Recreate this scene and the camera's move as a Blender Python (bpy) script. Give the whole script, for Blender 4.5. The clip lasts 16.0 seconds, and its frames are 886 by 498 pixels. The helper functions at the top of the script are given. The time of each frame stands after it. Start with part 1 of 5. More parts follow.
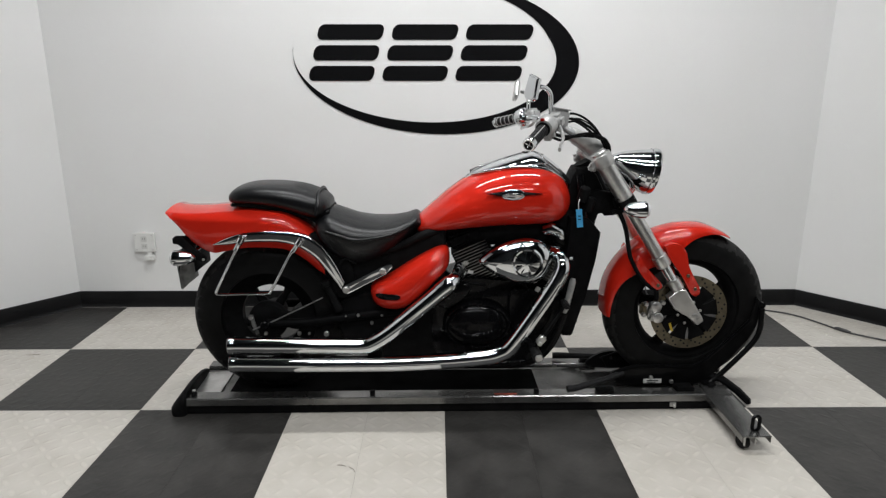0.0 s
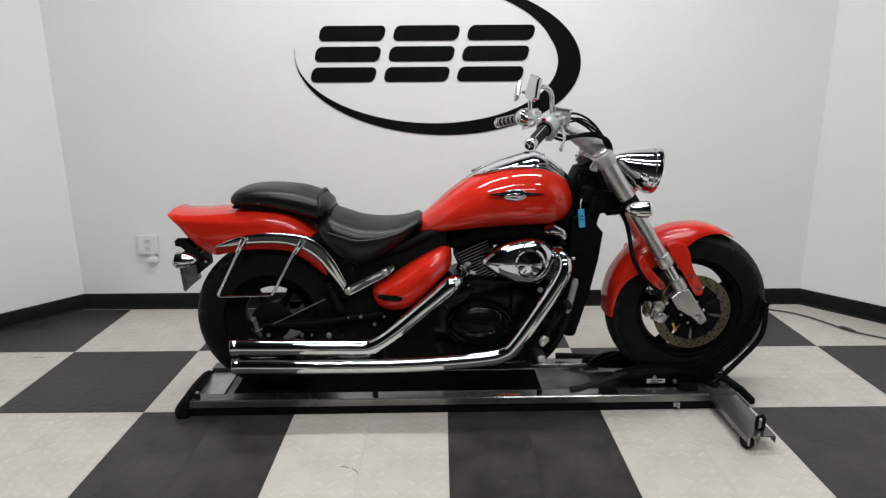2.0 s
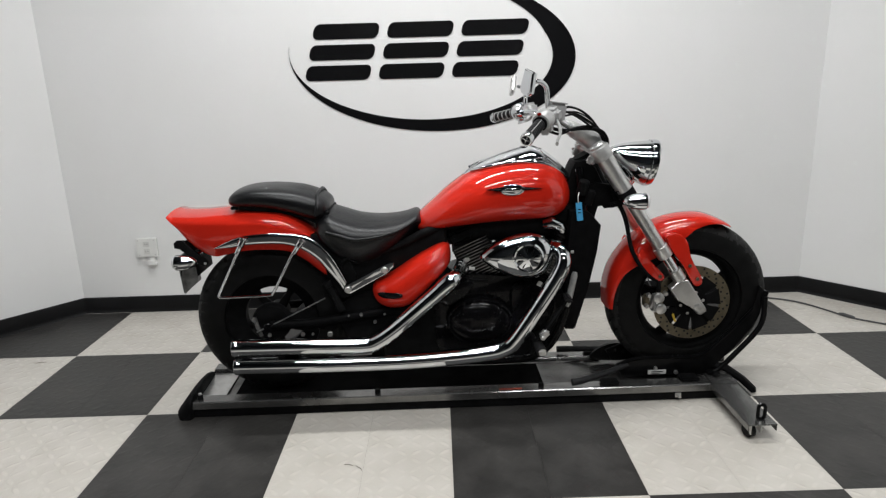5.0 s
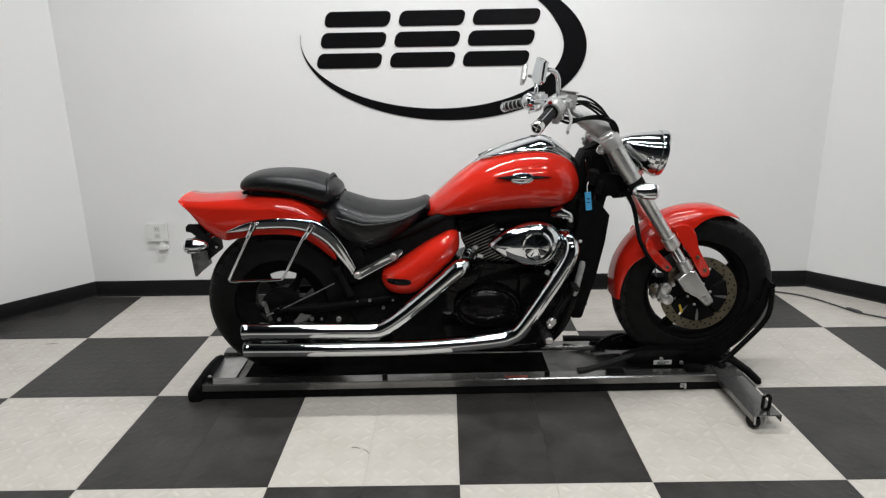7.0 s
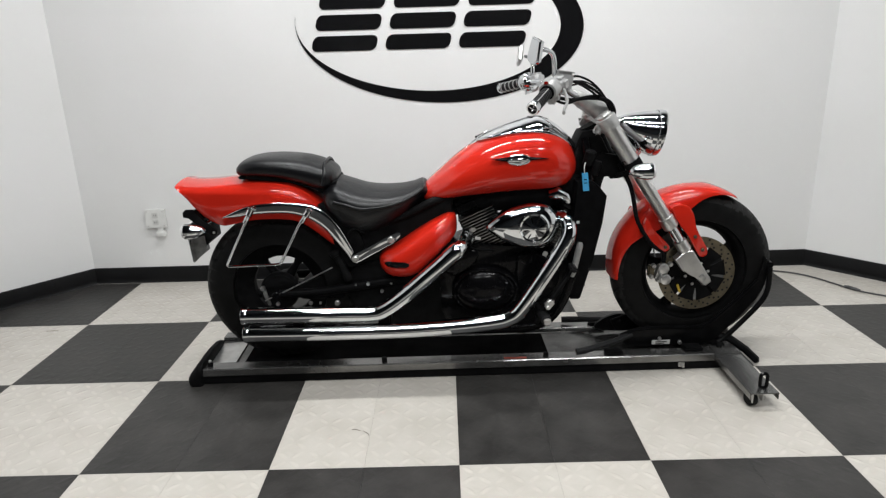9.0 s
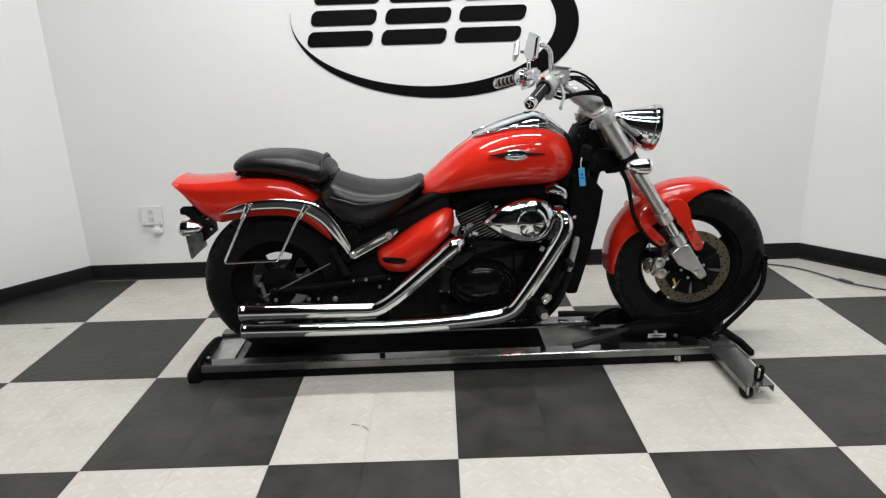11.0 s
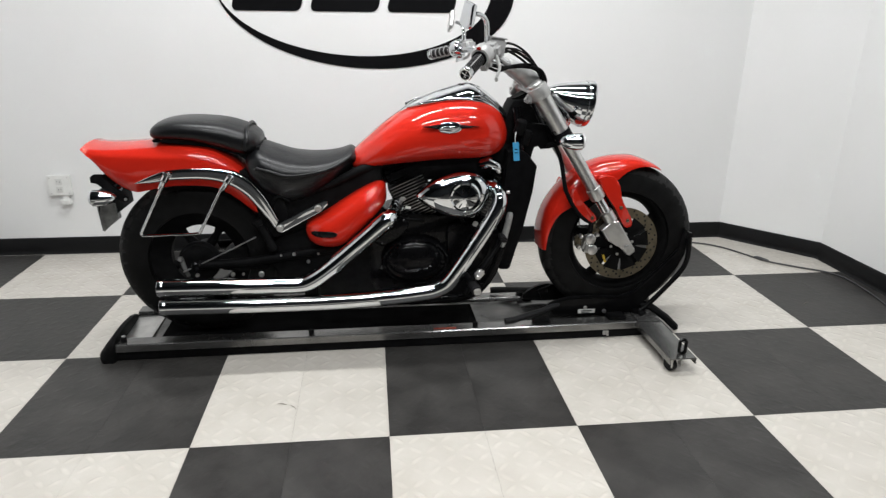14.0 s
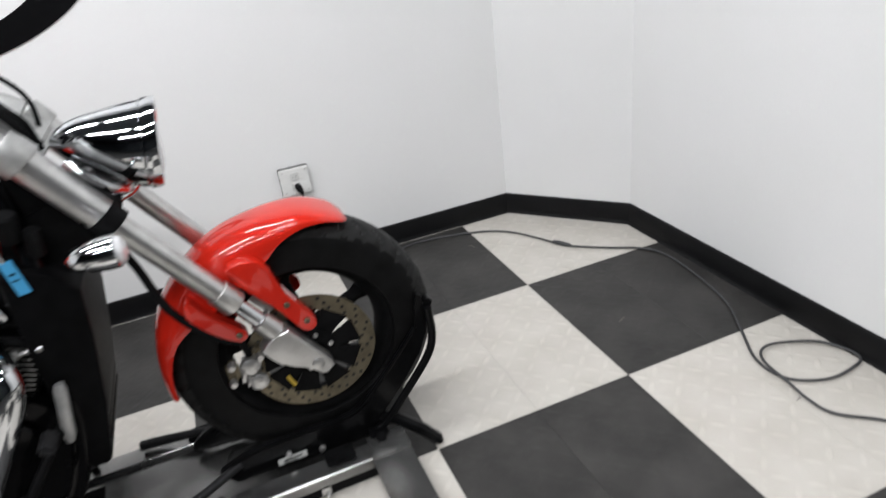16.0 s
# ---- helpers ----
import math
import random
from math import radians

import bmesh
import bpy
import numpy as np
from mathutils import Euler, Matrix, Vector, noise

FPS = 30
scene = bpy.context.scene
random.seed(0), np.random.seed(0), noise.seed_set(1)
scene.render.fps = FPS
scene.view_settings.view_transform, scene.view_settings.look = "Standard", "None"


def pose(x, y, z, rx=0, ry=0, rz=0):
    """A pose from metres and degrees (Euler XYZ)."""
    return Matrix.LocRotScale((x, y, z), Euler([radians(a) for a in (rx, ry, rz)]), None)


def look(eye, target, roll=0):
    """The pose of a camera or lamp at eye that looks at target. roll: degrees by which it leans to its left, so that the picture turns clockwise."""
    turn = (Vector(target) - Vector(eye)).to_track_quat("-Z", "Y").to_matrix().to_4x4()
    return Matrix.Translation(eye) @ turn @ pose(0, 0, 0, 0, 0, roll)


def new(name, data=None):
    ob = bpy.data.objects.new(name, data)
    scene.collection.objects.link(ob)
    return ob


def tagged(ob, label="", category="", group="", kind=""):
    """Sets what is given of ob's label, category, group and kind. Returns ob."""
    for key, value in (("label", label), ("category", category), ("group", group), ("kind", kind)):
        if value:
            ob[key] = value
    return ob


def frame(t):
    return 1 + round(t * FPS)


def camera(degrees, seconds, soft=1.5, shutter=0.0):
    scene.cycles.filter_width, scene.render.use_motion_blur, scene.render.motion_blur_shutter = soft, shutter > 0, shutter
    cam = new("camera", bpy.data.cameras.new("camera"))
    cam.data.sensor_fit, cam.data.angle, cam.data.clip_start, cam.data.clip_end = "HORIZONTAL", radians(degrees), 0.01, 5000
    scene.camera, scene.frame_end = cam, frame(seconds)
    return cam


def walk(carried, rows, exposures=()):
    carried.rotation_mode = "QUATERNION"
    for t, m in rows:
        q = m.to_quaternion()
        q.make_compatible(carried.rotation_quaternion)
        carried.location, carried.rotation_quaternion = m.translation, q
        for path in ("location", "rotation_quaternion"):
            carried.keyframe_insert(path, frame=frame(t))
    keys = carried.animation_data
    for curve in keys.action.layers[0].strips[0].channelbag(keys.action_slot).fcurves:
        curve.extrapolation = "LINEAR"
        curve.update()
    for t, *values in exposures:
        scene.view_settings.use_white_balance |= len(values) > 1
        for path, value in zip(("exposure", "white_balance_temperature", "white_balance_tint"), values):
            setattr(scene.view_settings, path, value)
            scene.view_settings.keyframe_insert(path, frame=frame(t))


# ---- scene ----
cam = camera(68.7, 16.0, soft=1.3, shutter=0.2)
PATH = [
    (0, (1.192, -1.75, 1.281), (1.209, 0.185, 0.775), 0.0),
    (0.5, (1.195, -1.749, 1.276), (1.206, 0.187, 0.772), -0.1),
    (1, (1.197, -1.75, 1.276), (1.205, 0.186, 0.772), -0.2),
    (1.5, (1.198, -1.75, 1.277), (1.203, 0.187, 0.776), -0.4),
    (2, (1.199, -1.748, 1.28), (1.204, 0.187, 0.777), -0.4),
    (2.5, (1.201, -1.754, 1.284), (1.208, 0.181, 0.776), -0.7),
    (3, (1.202, -1.754, 1.281), (1.203, 0.18, 0.772), -0.5),
    (3.5, (1.2, -1.751, 1.284), (1.212, 0.181, 0.766), -0.6),
    (4, (1.202, -1.749, 1.286), (1.215, 0.183, 0.768), -1.0),
    (6.5, (1.195, -1.763, 1.283), (1.196, 0.168, 0.764), -2.1),
    (7, (1.191, -1.772, 1.272), (1.178, 0.153, 0.732), -1.0),
    (7.5, (1.2, -1.784, 1.279), (1.185, 0.143, 0.742), -0.9),
    (8, (1.2, -1.791, 1.282), (1.201, 0.132, 0.732), -1.4),
    (8.5, (1.197, -1.785, 1.275), (1.199, 0.131, 0.702), -1.0),
    (9, (1.201, -1.773, 1.269), (1.186, 0.138, 0.68), -1.7),
    (11.5, (1.189, -1.785, 1.273), (1.201, 0.12, 0.665), -1.9),
    (12, (1.189, -1.788, 1.271), (1.213, 0.115, 0.656), -1.9),
    (12.5, (1.189, -1.786, 1.281), (1.218, 0.117, 0.664), -1.5),
    (13, (1.178, -1.779, 1.268), (1.218, 0.122, 0.647), -0.8),
    (13.5, (1.18, -1.763, 1.259), (1.235, 0.125, 0.601), -0.7),
    (14, (1.187, -1.737, 1.242), (1.398, 0.136, 0.574), 0.6),
    (14.2, (1.23, -1.714, 1.242), (1.515, 0.128, 0.517), 0.5),
    (14.5, (1.362, -1.542, 1.199), (1.819, 0.256, 0.453), -2.0),
    (14.7, (1.461, -1.44, 1.208), (1.873, 0.335, 0.383), -2.5),
    (15, (1.535, -1.281, 1.246), (1.859, 0.502, 0.401), -4.9),
    (15.2, (1.606, -1.159, 1.23), (1.921, 0.642, 0.42), -5.1),
    (15.5, (1.723, -0.928, 1.264), (2.201, 0.754, 0.293), -4.1),
    (15.7, (1.832, -0.819, 1.264), (2.402, 0.813, 0.259), -6.3),
    (16, (2.095, -0.647, 1.274), (2.67, 1.032, 0.352), -7.5),
]
EXPOSURES = [(0.0, -0.36, 6500, 10), (4.0, -0.29, 6500, 10), (6.5, -0.27, 6510, 10), (9.0, -0.14, 6500, 10), (13.5, -0.03, 6480, 10), (15.0, 0.07, 6380, 10), (15.5, 0.11, 6280, 10), (16.0, 0.02, 6350, 12)]
walk(cam, [(t, look(eye, target, roll)) for t, eye, target, roll in PATH], EXPOSURES)

# ---------------------------------------------------------------- world and lamps' strength
world = bpy.data.worlds.new("world")
scene.world = world
world.use_nodes = True
world.node_tree.nodes["Background"].inputs[0].default_value = (0.8, 0.9, 1.0, 1)
world.node_tree.nodes["Background"].inputs[1].default_value = 0.02
TUBE = 74.0


# ---------------------------------------------------------------- materials
def mat(name, colour, rough=0.5, metal=0.0, coat=0.0, var=0.12, scale=14.0, bump=0.0, bscale=160.0, rvar=0.1, rand=0.0,
        second=None, emit=0.0, spec=0.5, bdist=0.002):
    m = bpy.data.materials.new(name)
    m.use_nodes = True
    nt = m.node_tree
    n, l = nt.nodes, nt.links
    b = n["Principled BSDF"]
    co = n.new("ShaderNodeTexCoord")
    big = n.new("ShaderNodeTexNoise")
    big.inputs["Scale"].default_value = scale
    big.inputs["Detail"].default_value = 6
    l.new(co.outputs["Object"], big.inputs["Vector"])
    fine = n.new("ShaderNodeTexNoise")
    fine.inputs["Scale"].default_value = bscale
    fine.inputs["Detail"].default_value = 4
    l.new(co.outputs["Object"], fine.inputs["Vector"])
    mix = n.new("ShaderNodeMix")
    mix.data_type = "RGBA"
    other = second or tuple(c * (1 - 2 * var) for c in colour)
    mix.inputs["A"].default_value = (*colour, 1)
    mix.inputs["B"].default_value = (*other, 1)
    ramp = n.new("ShaderNodeMapRange")
    ramp.inputs["From Min"].default_value = 0.38
    ramp.inputs["From Max"].default_value = 0.68
    l.new(big.outputs["Fac"], ramp.inputs["Value"])
    l.new(ramp.outputs["Result"], mix.inputs["Factor"])
    tone = n.new("ShaderNodeHueSaturation")
    val = n.new("ShaderNodeMath")
    val.operation = "MULTIPLY_ADD"
    l.new(fine.outputs["Fac"], val.inputs[0])
    val.inputs[1].default_value = var
    val.inputs[2].default_value = 1 - var / 2
    last = val
    if rand:
        info = n.new("ShaderNodeObjectInfo")
        more = n.new("ShaderNodeMath")
        more.operation = "MULTIPLY_ADD"
        l.new(info.outputs["Random"], more.inputs[0])
        more.inputs[1].default_value = rand
        l.new(val.outputs[0], more.inputs[2])
        last = more
    l.new(last.outputs[0], tone.inputs["Value"])
    l.new(mix.outputs["Result"], tone.inputs["Color"])
    l.new(tone.outputs["Color"], b.inputs["Base Color"])
    rr = n.new("ShaderNodeMapRange")
    rr.inputs["To Min"].default_value = max(0.0, rough * (1 - rvar))
    rr.inputs["To Max"].default_value = min(1.0, rough * (1 + rvar))
    l.new(big.outputs["Fac"], rr.inputs["Value"])
    l.new(rr.outputs["Result"], b.inputs["Roughness"])
    b.inputs["Metallic"].default_value = metal
    b.inputs["Coat Weight"].default_value = coat
    b.inputs["Coat Roughness"].default_value = 0.03
    b.inputs["Specular IOR Level"].default_value = spec
    if bump:
        bp = n.new("ShaderNodeBump")
        bp.inputs["Strength"].default_value = bump
        bp.inputs["Distance"].default_value = bdist
        l.new(fine.outputs["Fac"], bp.inputs["Height"])
        l.new(bp.outputs["Normal"], b.inputs["Normal"])
    if emit:
        b.inputs["Emission Color"].default_value = (0.985, 1.0, 1.0, 1)
        b.inputs["Emission Strength"].default_value = emit
    return m


PAINT = mat("red_paint", (0.53, 0.0170, 0.0070), 0.5, 0.08, 1.0, 0.03, 3, rvar=0.1, spec=0.05)
PAINT.node_tree.nodes["Principled BSDF"].inputs["Coat IOR"].default_value = 1.5
PAINT.node_tree.nodes["Principled BSDF"].inputs["Coat Roughness"].default_value = 0.012
PAINT_DARK = mat("red_reflector", (0.3, 0.01, 0.008), 0.15, 0, 0.5)
CHROME = mat("chrome", (0.64, 0.655, 0.67), 0.045, 1.0, 0, 0.02, 30, rvar=0.6)
STEEL = mat("satin_steel", (0.60, 0.595, 0.585), 0.32, 0.92, 0, 0.08, 30, 0.05, 300)
SILVER = mat("silver_enamel", (0.40, 0.40, 0.395), 0.38, 0.25, 0.2, 0.1, 40, 0.05, 300)
ALLOY = mat("cast_alloy", (0.46, 0.46, 0.45), 0.38, 0.55, 0, 0.1, 40, 0.1, 400)
DECK = mat("brushed_aluminium", (0.27, 0.268, 0.263), 0.24, 0.85, 0, 0.25, 7, 0.06, 220, rvar=0.5)
CHANNEL = mat("soiled_channel", (0.16, 0.158, 0.155), 0.24, 0.9, 0, 0.3, 8, 0.05, 120, rvar=0.4, spec=0.3)
BLACK_GLOSS = mat("gloss_black", (0.004, 0.004, 0.0045), 0.2, 0, 0.14, 0.2, 20, 0.12, 25, spec=0.05)
BLACK_SATIN = mat("satin_black", (0.006, 0.006, 0.0064), 0.58, 0, 0, 0.25, 30, 0.1, 300, spec=0.06)
BLACK_TUBE = mat("powder_black", (0.004, 0.004, 0.0044), 0.3, 0, 0.10, 0.25, 25, 0.05, 300, spec=0.08)
SHROUD = mat("radiator_shroud", (0.004, 0.004, 0.0044), 0.5, 0, 0, 0.25, 30, 0.1, 300, spec=0.05)
FIN = mat("black_fin", (0.004, 0.004, 0.0044), 0.35, 0, 0, 0.2, 30, spec=0.1)
FIN_EDGE = mat("machined_fin_edge", (0.42, 0.42, 0.42), 0.3, 1.0, 0, 0.1, 30)
RUBBER = mat("tyre_rubber", (0.0045, 0.0045, 0.0047), 0.55, 0, 0, 0.3, 22, 0.25, 220, spec=0.14)
TREAD = mat("paler_tread", (0.014, 0.014, 0.0138), 0.6, 0, 0, 0.3, 40, 0.25, 260, spec=0.25)
GRIP = mat("grip_rubber", (0.016, 0.016, 0.017), 0.55, 0, 0, 0.25, 60, 0.2, 400, spec=0.2)
LEATHER = mat("seat_vinyl", (0.0036, 0.0038, 0.0048), 0.35, 0, 0.0, 0.15, 12, 0.45, 95, spec=0.34)
YELLOW = mat("yellow_mark", (0.60, 0.40, 0.03), 0.5)
DISC = mat("disc_steel", (0.17, 0.145, 0.10), 0.36, 0.85, 0, 0.15, 40, 0.05, 400)
DARK = mat("hollow_dark", (0.004, 0.004, 0.004), 0.7)
LENS = mat("clear_lens", (0.75, 0.75, 0.76), 0.1, 0.2, 0.5, 0.05)
BLUE = mat("blue_tag", (0.06, 0.36, 0.66), 0.5, 0, 0, 0.05)
PLATE = mat("number_plate", (0.15, 0.15, 0.145), 0.45, 0.2, 0, 0.3, 40)
WALL = mat("wall_paint", (0.78, 0.78, 0.775), 0.6, 0, 0, 0.03, 2.2, 0.08, 190, second=(0.765, 0.765, 0.755))
BASE = mat("vinyl_baseboard", (0.005, 0.005, 0.0055), 0.42, 0, 0, 0.2, 6, 0.05, 120, spec=0.2)
SHOP = mat("shop_wall", (0.010, 0.014, 0.018), 0.7, 0, 0, 0.1, 2)
CEIL = mat("ceiling_dark", (0.009, 0.013, 0.017), 0.8, 0, 0, 0.1, 2)
VINYL = mat("wall_decal", (0.0022, 0.0022, 0.0028), 0.6, 0, 0, 0.1, 4, spec=0.08)
WHITE = mat("white_plastic", (0.76, 0.76, 0.74), 0.35, 0, 0, 0.03, 30)
IVORY = mat("outlet_face", (0.62, 0.62, 0.60), 0.4, 0, 0, 0.03, 30)
CORD = mat("cord_rubber", (0.045, 0.045, 0.047), 0.55, 0, 0, 0.15, 60)
STICKER = mat("sticker", (0.6, 0.6, 0.58), 0.45, 0, 0, 0.1, 60)
SLATE = mat("black_tile", (0.0245, 0.0235, 0.0224), 0.42, 0, 0, 0.25, 5.5, 0.5, 30, rvar=0.4, rand=0.08, second=(0.045, 0.0428, 0.0405), spec=0.28, bdist=0.003)
CREAM = mat("white_tile", (0.530, 0.502, 0.458), 0.22, 0, 0, 0.04, 7, 0.6, 30, rvar=0.3, rand=0.05, second=(0.480, 0.450, 0.404), spec=0.42, bdist=0.003)
CONCRETE = mat("dark_concrete", (0.03, 0.03, 0.029), 0.6, 0, 0, 0.2, 3, 0.1, 60)
SHADED_MAT = mat("shaded_rubber_mat", (0.005, 0.005, 0.0052), 0.9, 0, 0, 0.3, 12, 0.1, 200, spec=0.02)
GROUT = mat("tile_bed", (0.16, 0.155, 0.145), 0.8, 0, 0, 0.2, 30)
GLOW = mat("tube_glow", (0.9, 0.9, 0.9), 0.5, emit=TUBE, var=0.0)
FIXTURE = mat("fixture_enamel", (0.7, 0.7, 0.7), 0.4)
FLAKE = mat("floor_debris", (0.22, 0.20, 0.17), 0.7)
RED_SCUFF = mat("red_scuff", (0.45, 0.07, 0.04), 0.5)


def emboss(m, pitch, height, sheen):
    """Raised lozenges, turned to and fro like on a tread plate, laid over a tile's relief; their reflected sheen is
    painted into the colour.
    """
    nt = m.node_tree
    n, l = nt.nodes, nt.links
    b = n["Principled BSDF"]

    def op(kind, x, y=0.0):
        q = n.new("ShaderNodeMath")
        q.operation = kind
        for i, v in enumerate((x, y)):
            if isinstance(v, (int, float)):
                q.inputs[i].default_value = v
            else:
                l.new(v, q.inputs[i])
        return q.outputs[0]

    co = n.new("ShaderNodeTexCoord")
    sep = n.new("ShaderNodeSeparateXYZ")
    l.new(co.outputs["Object"], sep.inputs[0])
    u, v = op("MULTIPLY", sep.outputs["X"], 1 / pitch), op("MULTIPLY", sep.outputs["Y"], 1 / pitch)
    turn = op("FLOORED_MODULO", op("ADD", op("FLOOR", u), op("FLOOR", v)), 2.0)
    way = op("SUBTRACT", op("MULTIPLY", turn, 2.0), 1.0)
    fu = op("MULTIPLY", op("SUBTRACT", op("FRACT", u), 0.5), way)
    fv = op("SUBTRACT", op("FRACT", v), 0.5)
    along, across = op("ADD", fu, fv), op("SUBTRACT", fu, fv)
    r = op("ADD", op("POWER", op("MULTIPLY", op("ABSOLUTE", along), 1.25), 2.0), op("POWER", op("MULTIPLY", op("ABSOLUTE", across), 3.4), 2.0))
    ramp = n.new("ShaderNodeMapRange")
    ramp.interpolation_type = "SMOOTHSTEP"
    ramp.inputs["From Min"].default_value = 1.0
    ramp.inputs["From Max"].default_value = 0.0
    l.new(r, ramp.inputs["Value"])
    worn = n.new("ShaderNodeTexNoise")
    worn.inputs["Scale"].default_value = 13.0
    worn.inputs["Detail"].default_value = 3
    l.new(co.outputs["Object"], worn.inputs["Vector"])
    lift = op("MULTIPLY", ramp.outputs["Result"], op("MULTIPLY", op("MAXIMUM", op("SUBTRACT", worn.outputs["Fac"], 0.32), 0.0), 3.2))
    first = b.inputs["Normal"].links[0].from_socket
    bp = n.new("ShaderNodeBump")
    bp.inputs["Strength"].default_value = 1.0
    bp.inputs["Distance"].default_value = height
    l.new(lift, bp.inputs["Height"])
    l.new(first, bp.inputs["Normal"])
    l.new(bp.outputs["Normal"], b.inputs["Normal"])
    colour = b.inputs["Base Color"].links[0].from_socket
    hue = n.new("ShaderNodeHueSaturation")
    l.new(colour, hue.inputs["Color"])
    # lozenges lighter and gaps darker, a sheen put into the base colour
    l.new(op("ADD", op("MULTIPLY", lift, sheen), 1.0 - sheen * 0.4), hue.inputs["Value"])
    l.new(hue.outputs["Color"], b.inputs["Base Color"])


emboss(CREAM, 0.3048 / 6, 0.0015, 0.10)
emboss(SLATE, 0.3048 / 6, 0.0006, 0.06)

# ---------------------------------------------------------------- mesh helpers
ORIGIN = {}
LEANING = set()


def stance(v):
    """The motorcycle leans a little towards its right side, and its tail stands nearer to the bay's open front."""
    d = 0.015 - 0.061 * (v.z - 0.07) + 0.021 * (v.x - 2.19)
    return Vector((v.x + 0.4 * d * (v.x - 1.193), v.y + d, v.z + 0.4 * d * (v.z - 1.282)))


def thing(name, at, label, category, group=""):
    ob = new(name)
    ob.empty_display_size = 0.1
    ob.location = at
    ORIGIN[ob.name] = Vector(at)
    return tagged(ob, label, category, group)


def finish(bm, name, material, angle=38, flat=False):
    bmesh.ops.recalc_face_normals(bm, faces=bm.faces)
    me = bpy.data.meshes.new(name)
    bm.to_mesh(me)
    bm.free()
    me.materials.append(material)
    if not flat:
        me.polygons.foreach_set("use_smooth", [True] * len(me.polygons))
        me.set_sharp_from_angle(angle=radians(angle))
    return me


def part(name, bm, material, parent, label="", angle=38, flat=False):
    """One mesh, drawn in world metres, hung under its thing or part."""
    o = ORIGIN[parent.name]
    if parent.name in LEANING:
        for v in bm.verts:
            v.co = stance(v.co)
    bmesh.ops.translate(bm, verts=bm.verts, vec=-o)
    ob = new(name, finish(bm, name, material, angle, flat))
    ob.parent = parent
    ORIGIN[ob.name] = o
    if parent.name in LEANING:
        LEANING.add(ob.name)
    return tagged(ob, label)


def structure(name, bm, material, label, category, kind="structure"):
    ob = new(name, finish(bm, name, material))
    ORIGIN[ob.name] = Vector((0, 0, 0))
    return tagged(ob, label, category, kind=kind)


def smooth(pts, steps=6):
    """Catmull-Rom through points of any dimension."""
    p = [np.array(q, float) for q in pts]
    p = [2 * p[0] - p[1]] + p + [2 * p[-1] - p[-2]]
    out = []
    for i in range(1, len(p) - 2):
        a, b, c, d = p[i - 1:i + 3]
        for k in range(steps):
            u = k / steps
            out.append(0.5 * (2 * b + (c - a) * u + (2 * a - 5 * b + 4 * c - d) * u * u + (3 * b - a - 3 * c + d) * u ** 3))
    out.append(p[-2])
    return out


def rings(bm, loops, caps=True, closed=True):
    vs = [[bm.verts.new(q) for q in ring] for ring in loops]
    n = len(vs[0])
    for a, b in zip(vs, vs[1:]):
        for i in range(n if closed else n - 1):
            j = (i + 1) % n
            bm.faces.new((a[i], a[j], b[j], b[i]))
    if caps:
        bm.faces.new(vs[0])
        bm.faces.new(vs[-1][::-1])
    return vs


def tube(bm, pts, radius, seg=12, flatten=1.0, caps=True):
    """A round bar along points; radius may be a list. flatten squeezes it across the path's own normal."""
    p = [Vector(q) for q in pts]
    rad = radius if isinstance(radius, (list, tuple)) else [radius] * len(p)
    tang = [(p[min(i + 1, len(p) - 1)] - p[max(i - 1, 0)]).normalized() for i in range(len(p))]
    ref = Vector((0, 1, 0)) if abs(tang[0].y) < 0.9 else Vector((0, 0, 1))
    u = (ref - tang[0] * ref.dot(tang[0])).normalized()
    loops = []
    for q, t, r in zip(p, tang, rad):
        u = (u - t * u.dot(t)).normalized()
        w = t.cross(u)
        loops.append([q + (u * math.cos(a) + w * math.sin(a) * flatten) * r for a in [2 * math.pi * k / seg for k in range(seg)]])
    rings(bm, loops, caps)
    return bm


def lathe(bm, profile, at, axis, seg=32, caps=True):
    """Profile of (along the axis, radius) turned round the axis."""
    ax = Vector(axis).normalized()
    ref = Vector((0, 0, 1)) if abs(ax.z) < 0.9 else Vector((1, 0, 0))
    u = (ref - ax * ref.dot(ax)).normalized()
    w = ax.cross(u)
    at = Vector(at)
    loops = [[at + ax * h + (u * math.cos(2 * math.pi * k / seg) + w * math.sin(2 * math.pi * k / seg)) * max(r, 1e-4) for k in range(seg)] for h, r in profile]
    rings(bm, loops, caps)
    return bm


def hoop(bm, profile, at, seg=64, seg0=0.0):
    """A closed profile of (y, radius) turned round the y axis."""
    at = Vector(at)
    loops = []
    for k in range(seg):
        a = 2 * math.pi * k / seg + seg0
        loops.append([at + Vector((math.cos(a) * r, y, math.sin(a) * r)) for y, r in profile])
    vs = [[bm.verts.new(q) for q in ring] for ring in loops]
    n = len(profile)
    for k in range(seg):
        a, b = vs[k], vs[(k + 1) % seg]
        for i in range(n):
            j = (i + 1) % n
            bm.faces.new((a[i], a[j], b[j], b[i]))
    return bm


def slab(bm, poly, y0, y1, bevel=0.004, segments=2):
    """A polygon in x and z with depth from y0 to y1."""
    lo = [bm.verts.new((x, y0, z)) for x, z in poly]
    hi = [bm.verts.new((x, y1, z)) for x, z in poly]
    n = len(poly)
    faces = [bm.faces.new(lo), bm.faces.new(hi[::-1])]
    for i in range(n):
        faces.append(bm.faces.new((lo[i], hi[i], hi[(i + 1) % n], lo[(i + 1) % n])))
    if bevel:
        edges = list({e for f in faces[:2] for e in f.edges})
        bmesh.ops.bevel(bm, geom=edges, offset=bevel, segments=segments, affect="EDGES", profile=0.6)
    return bm


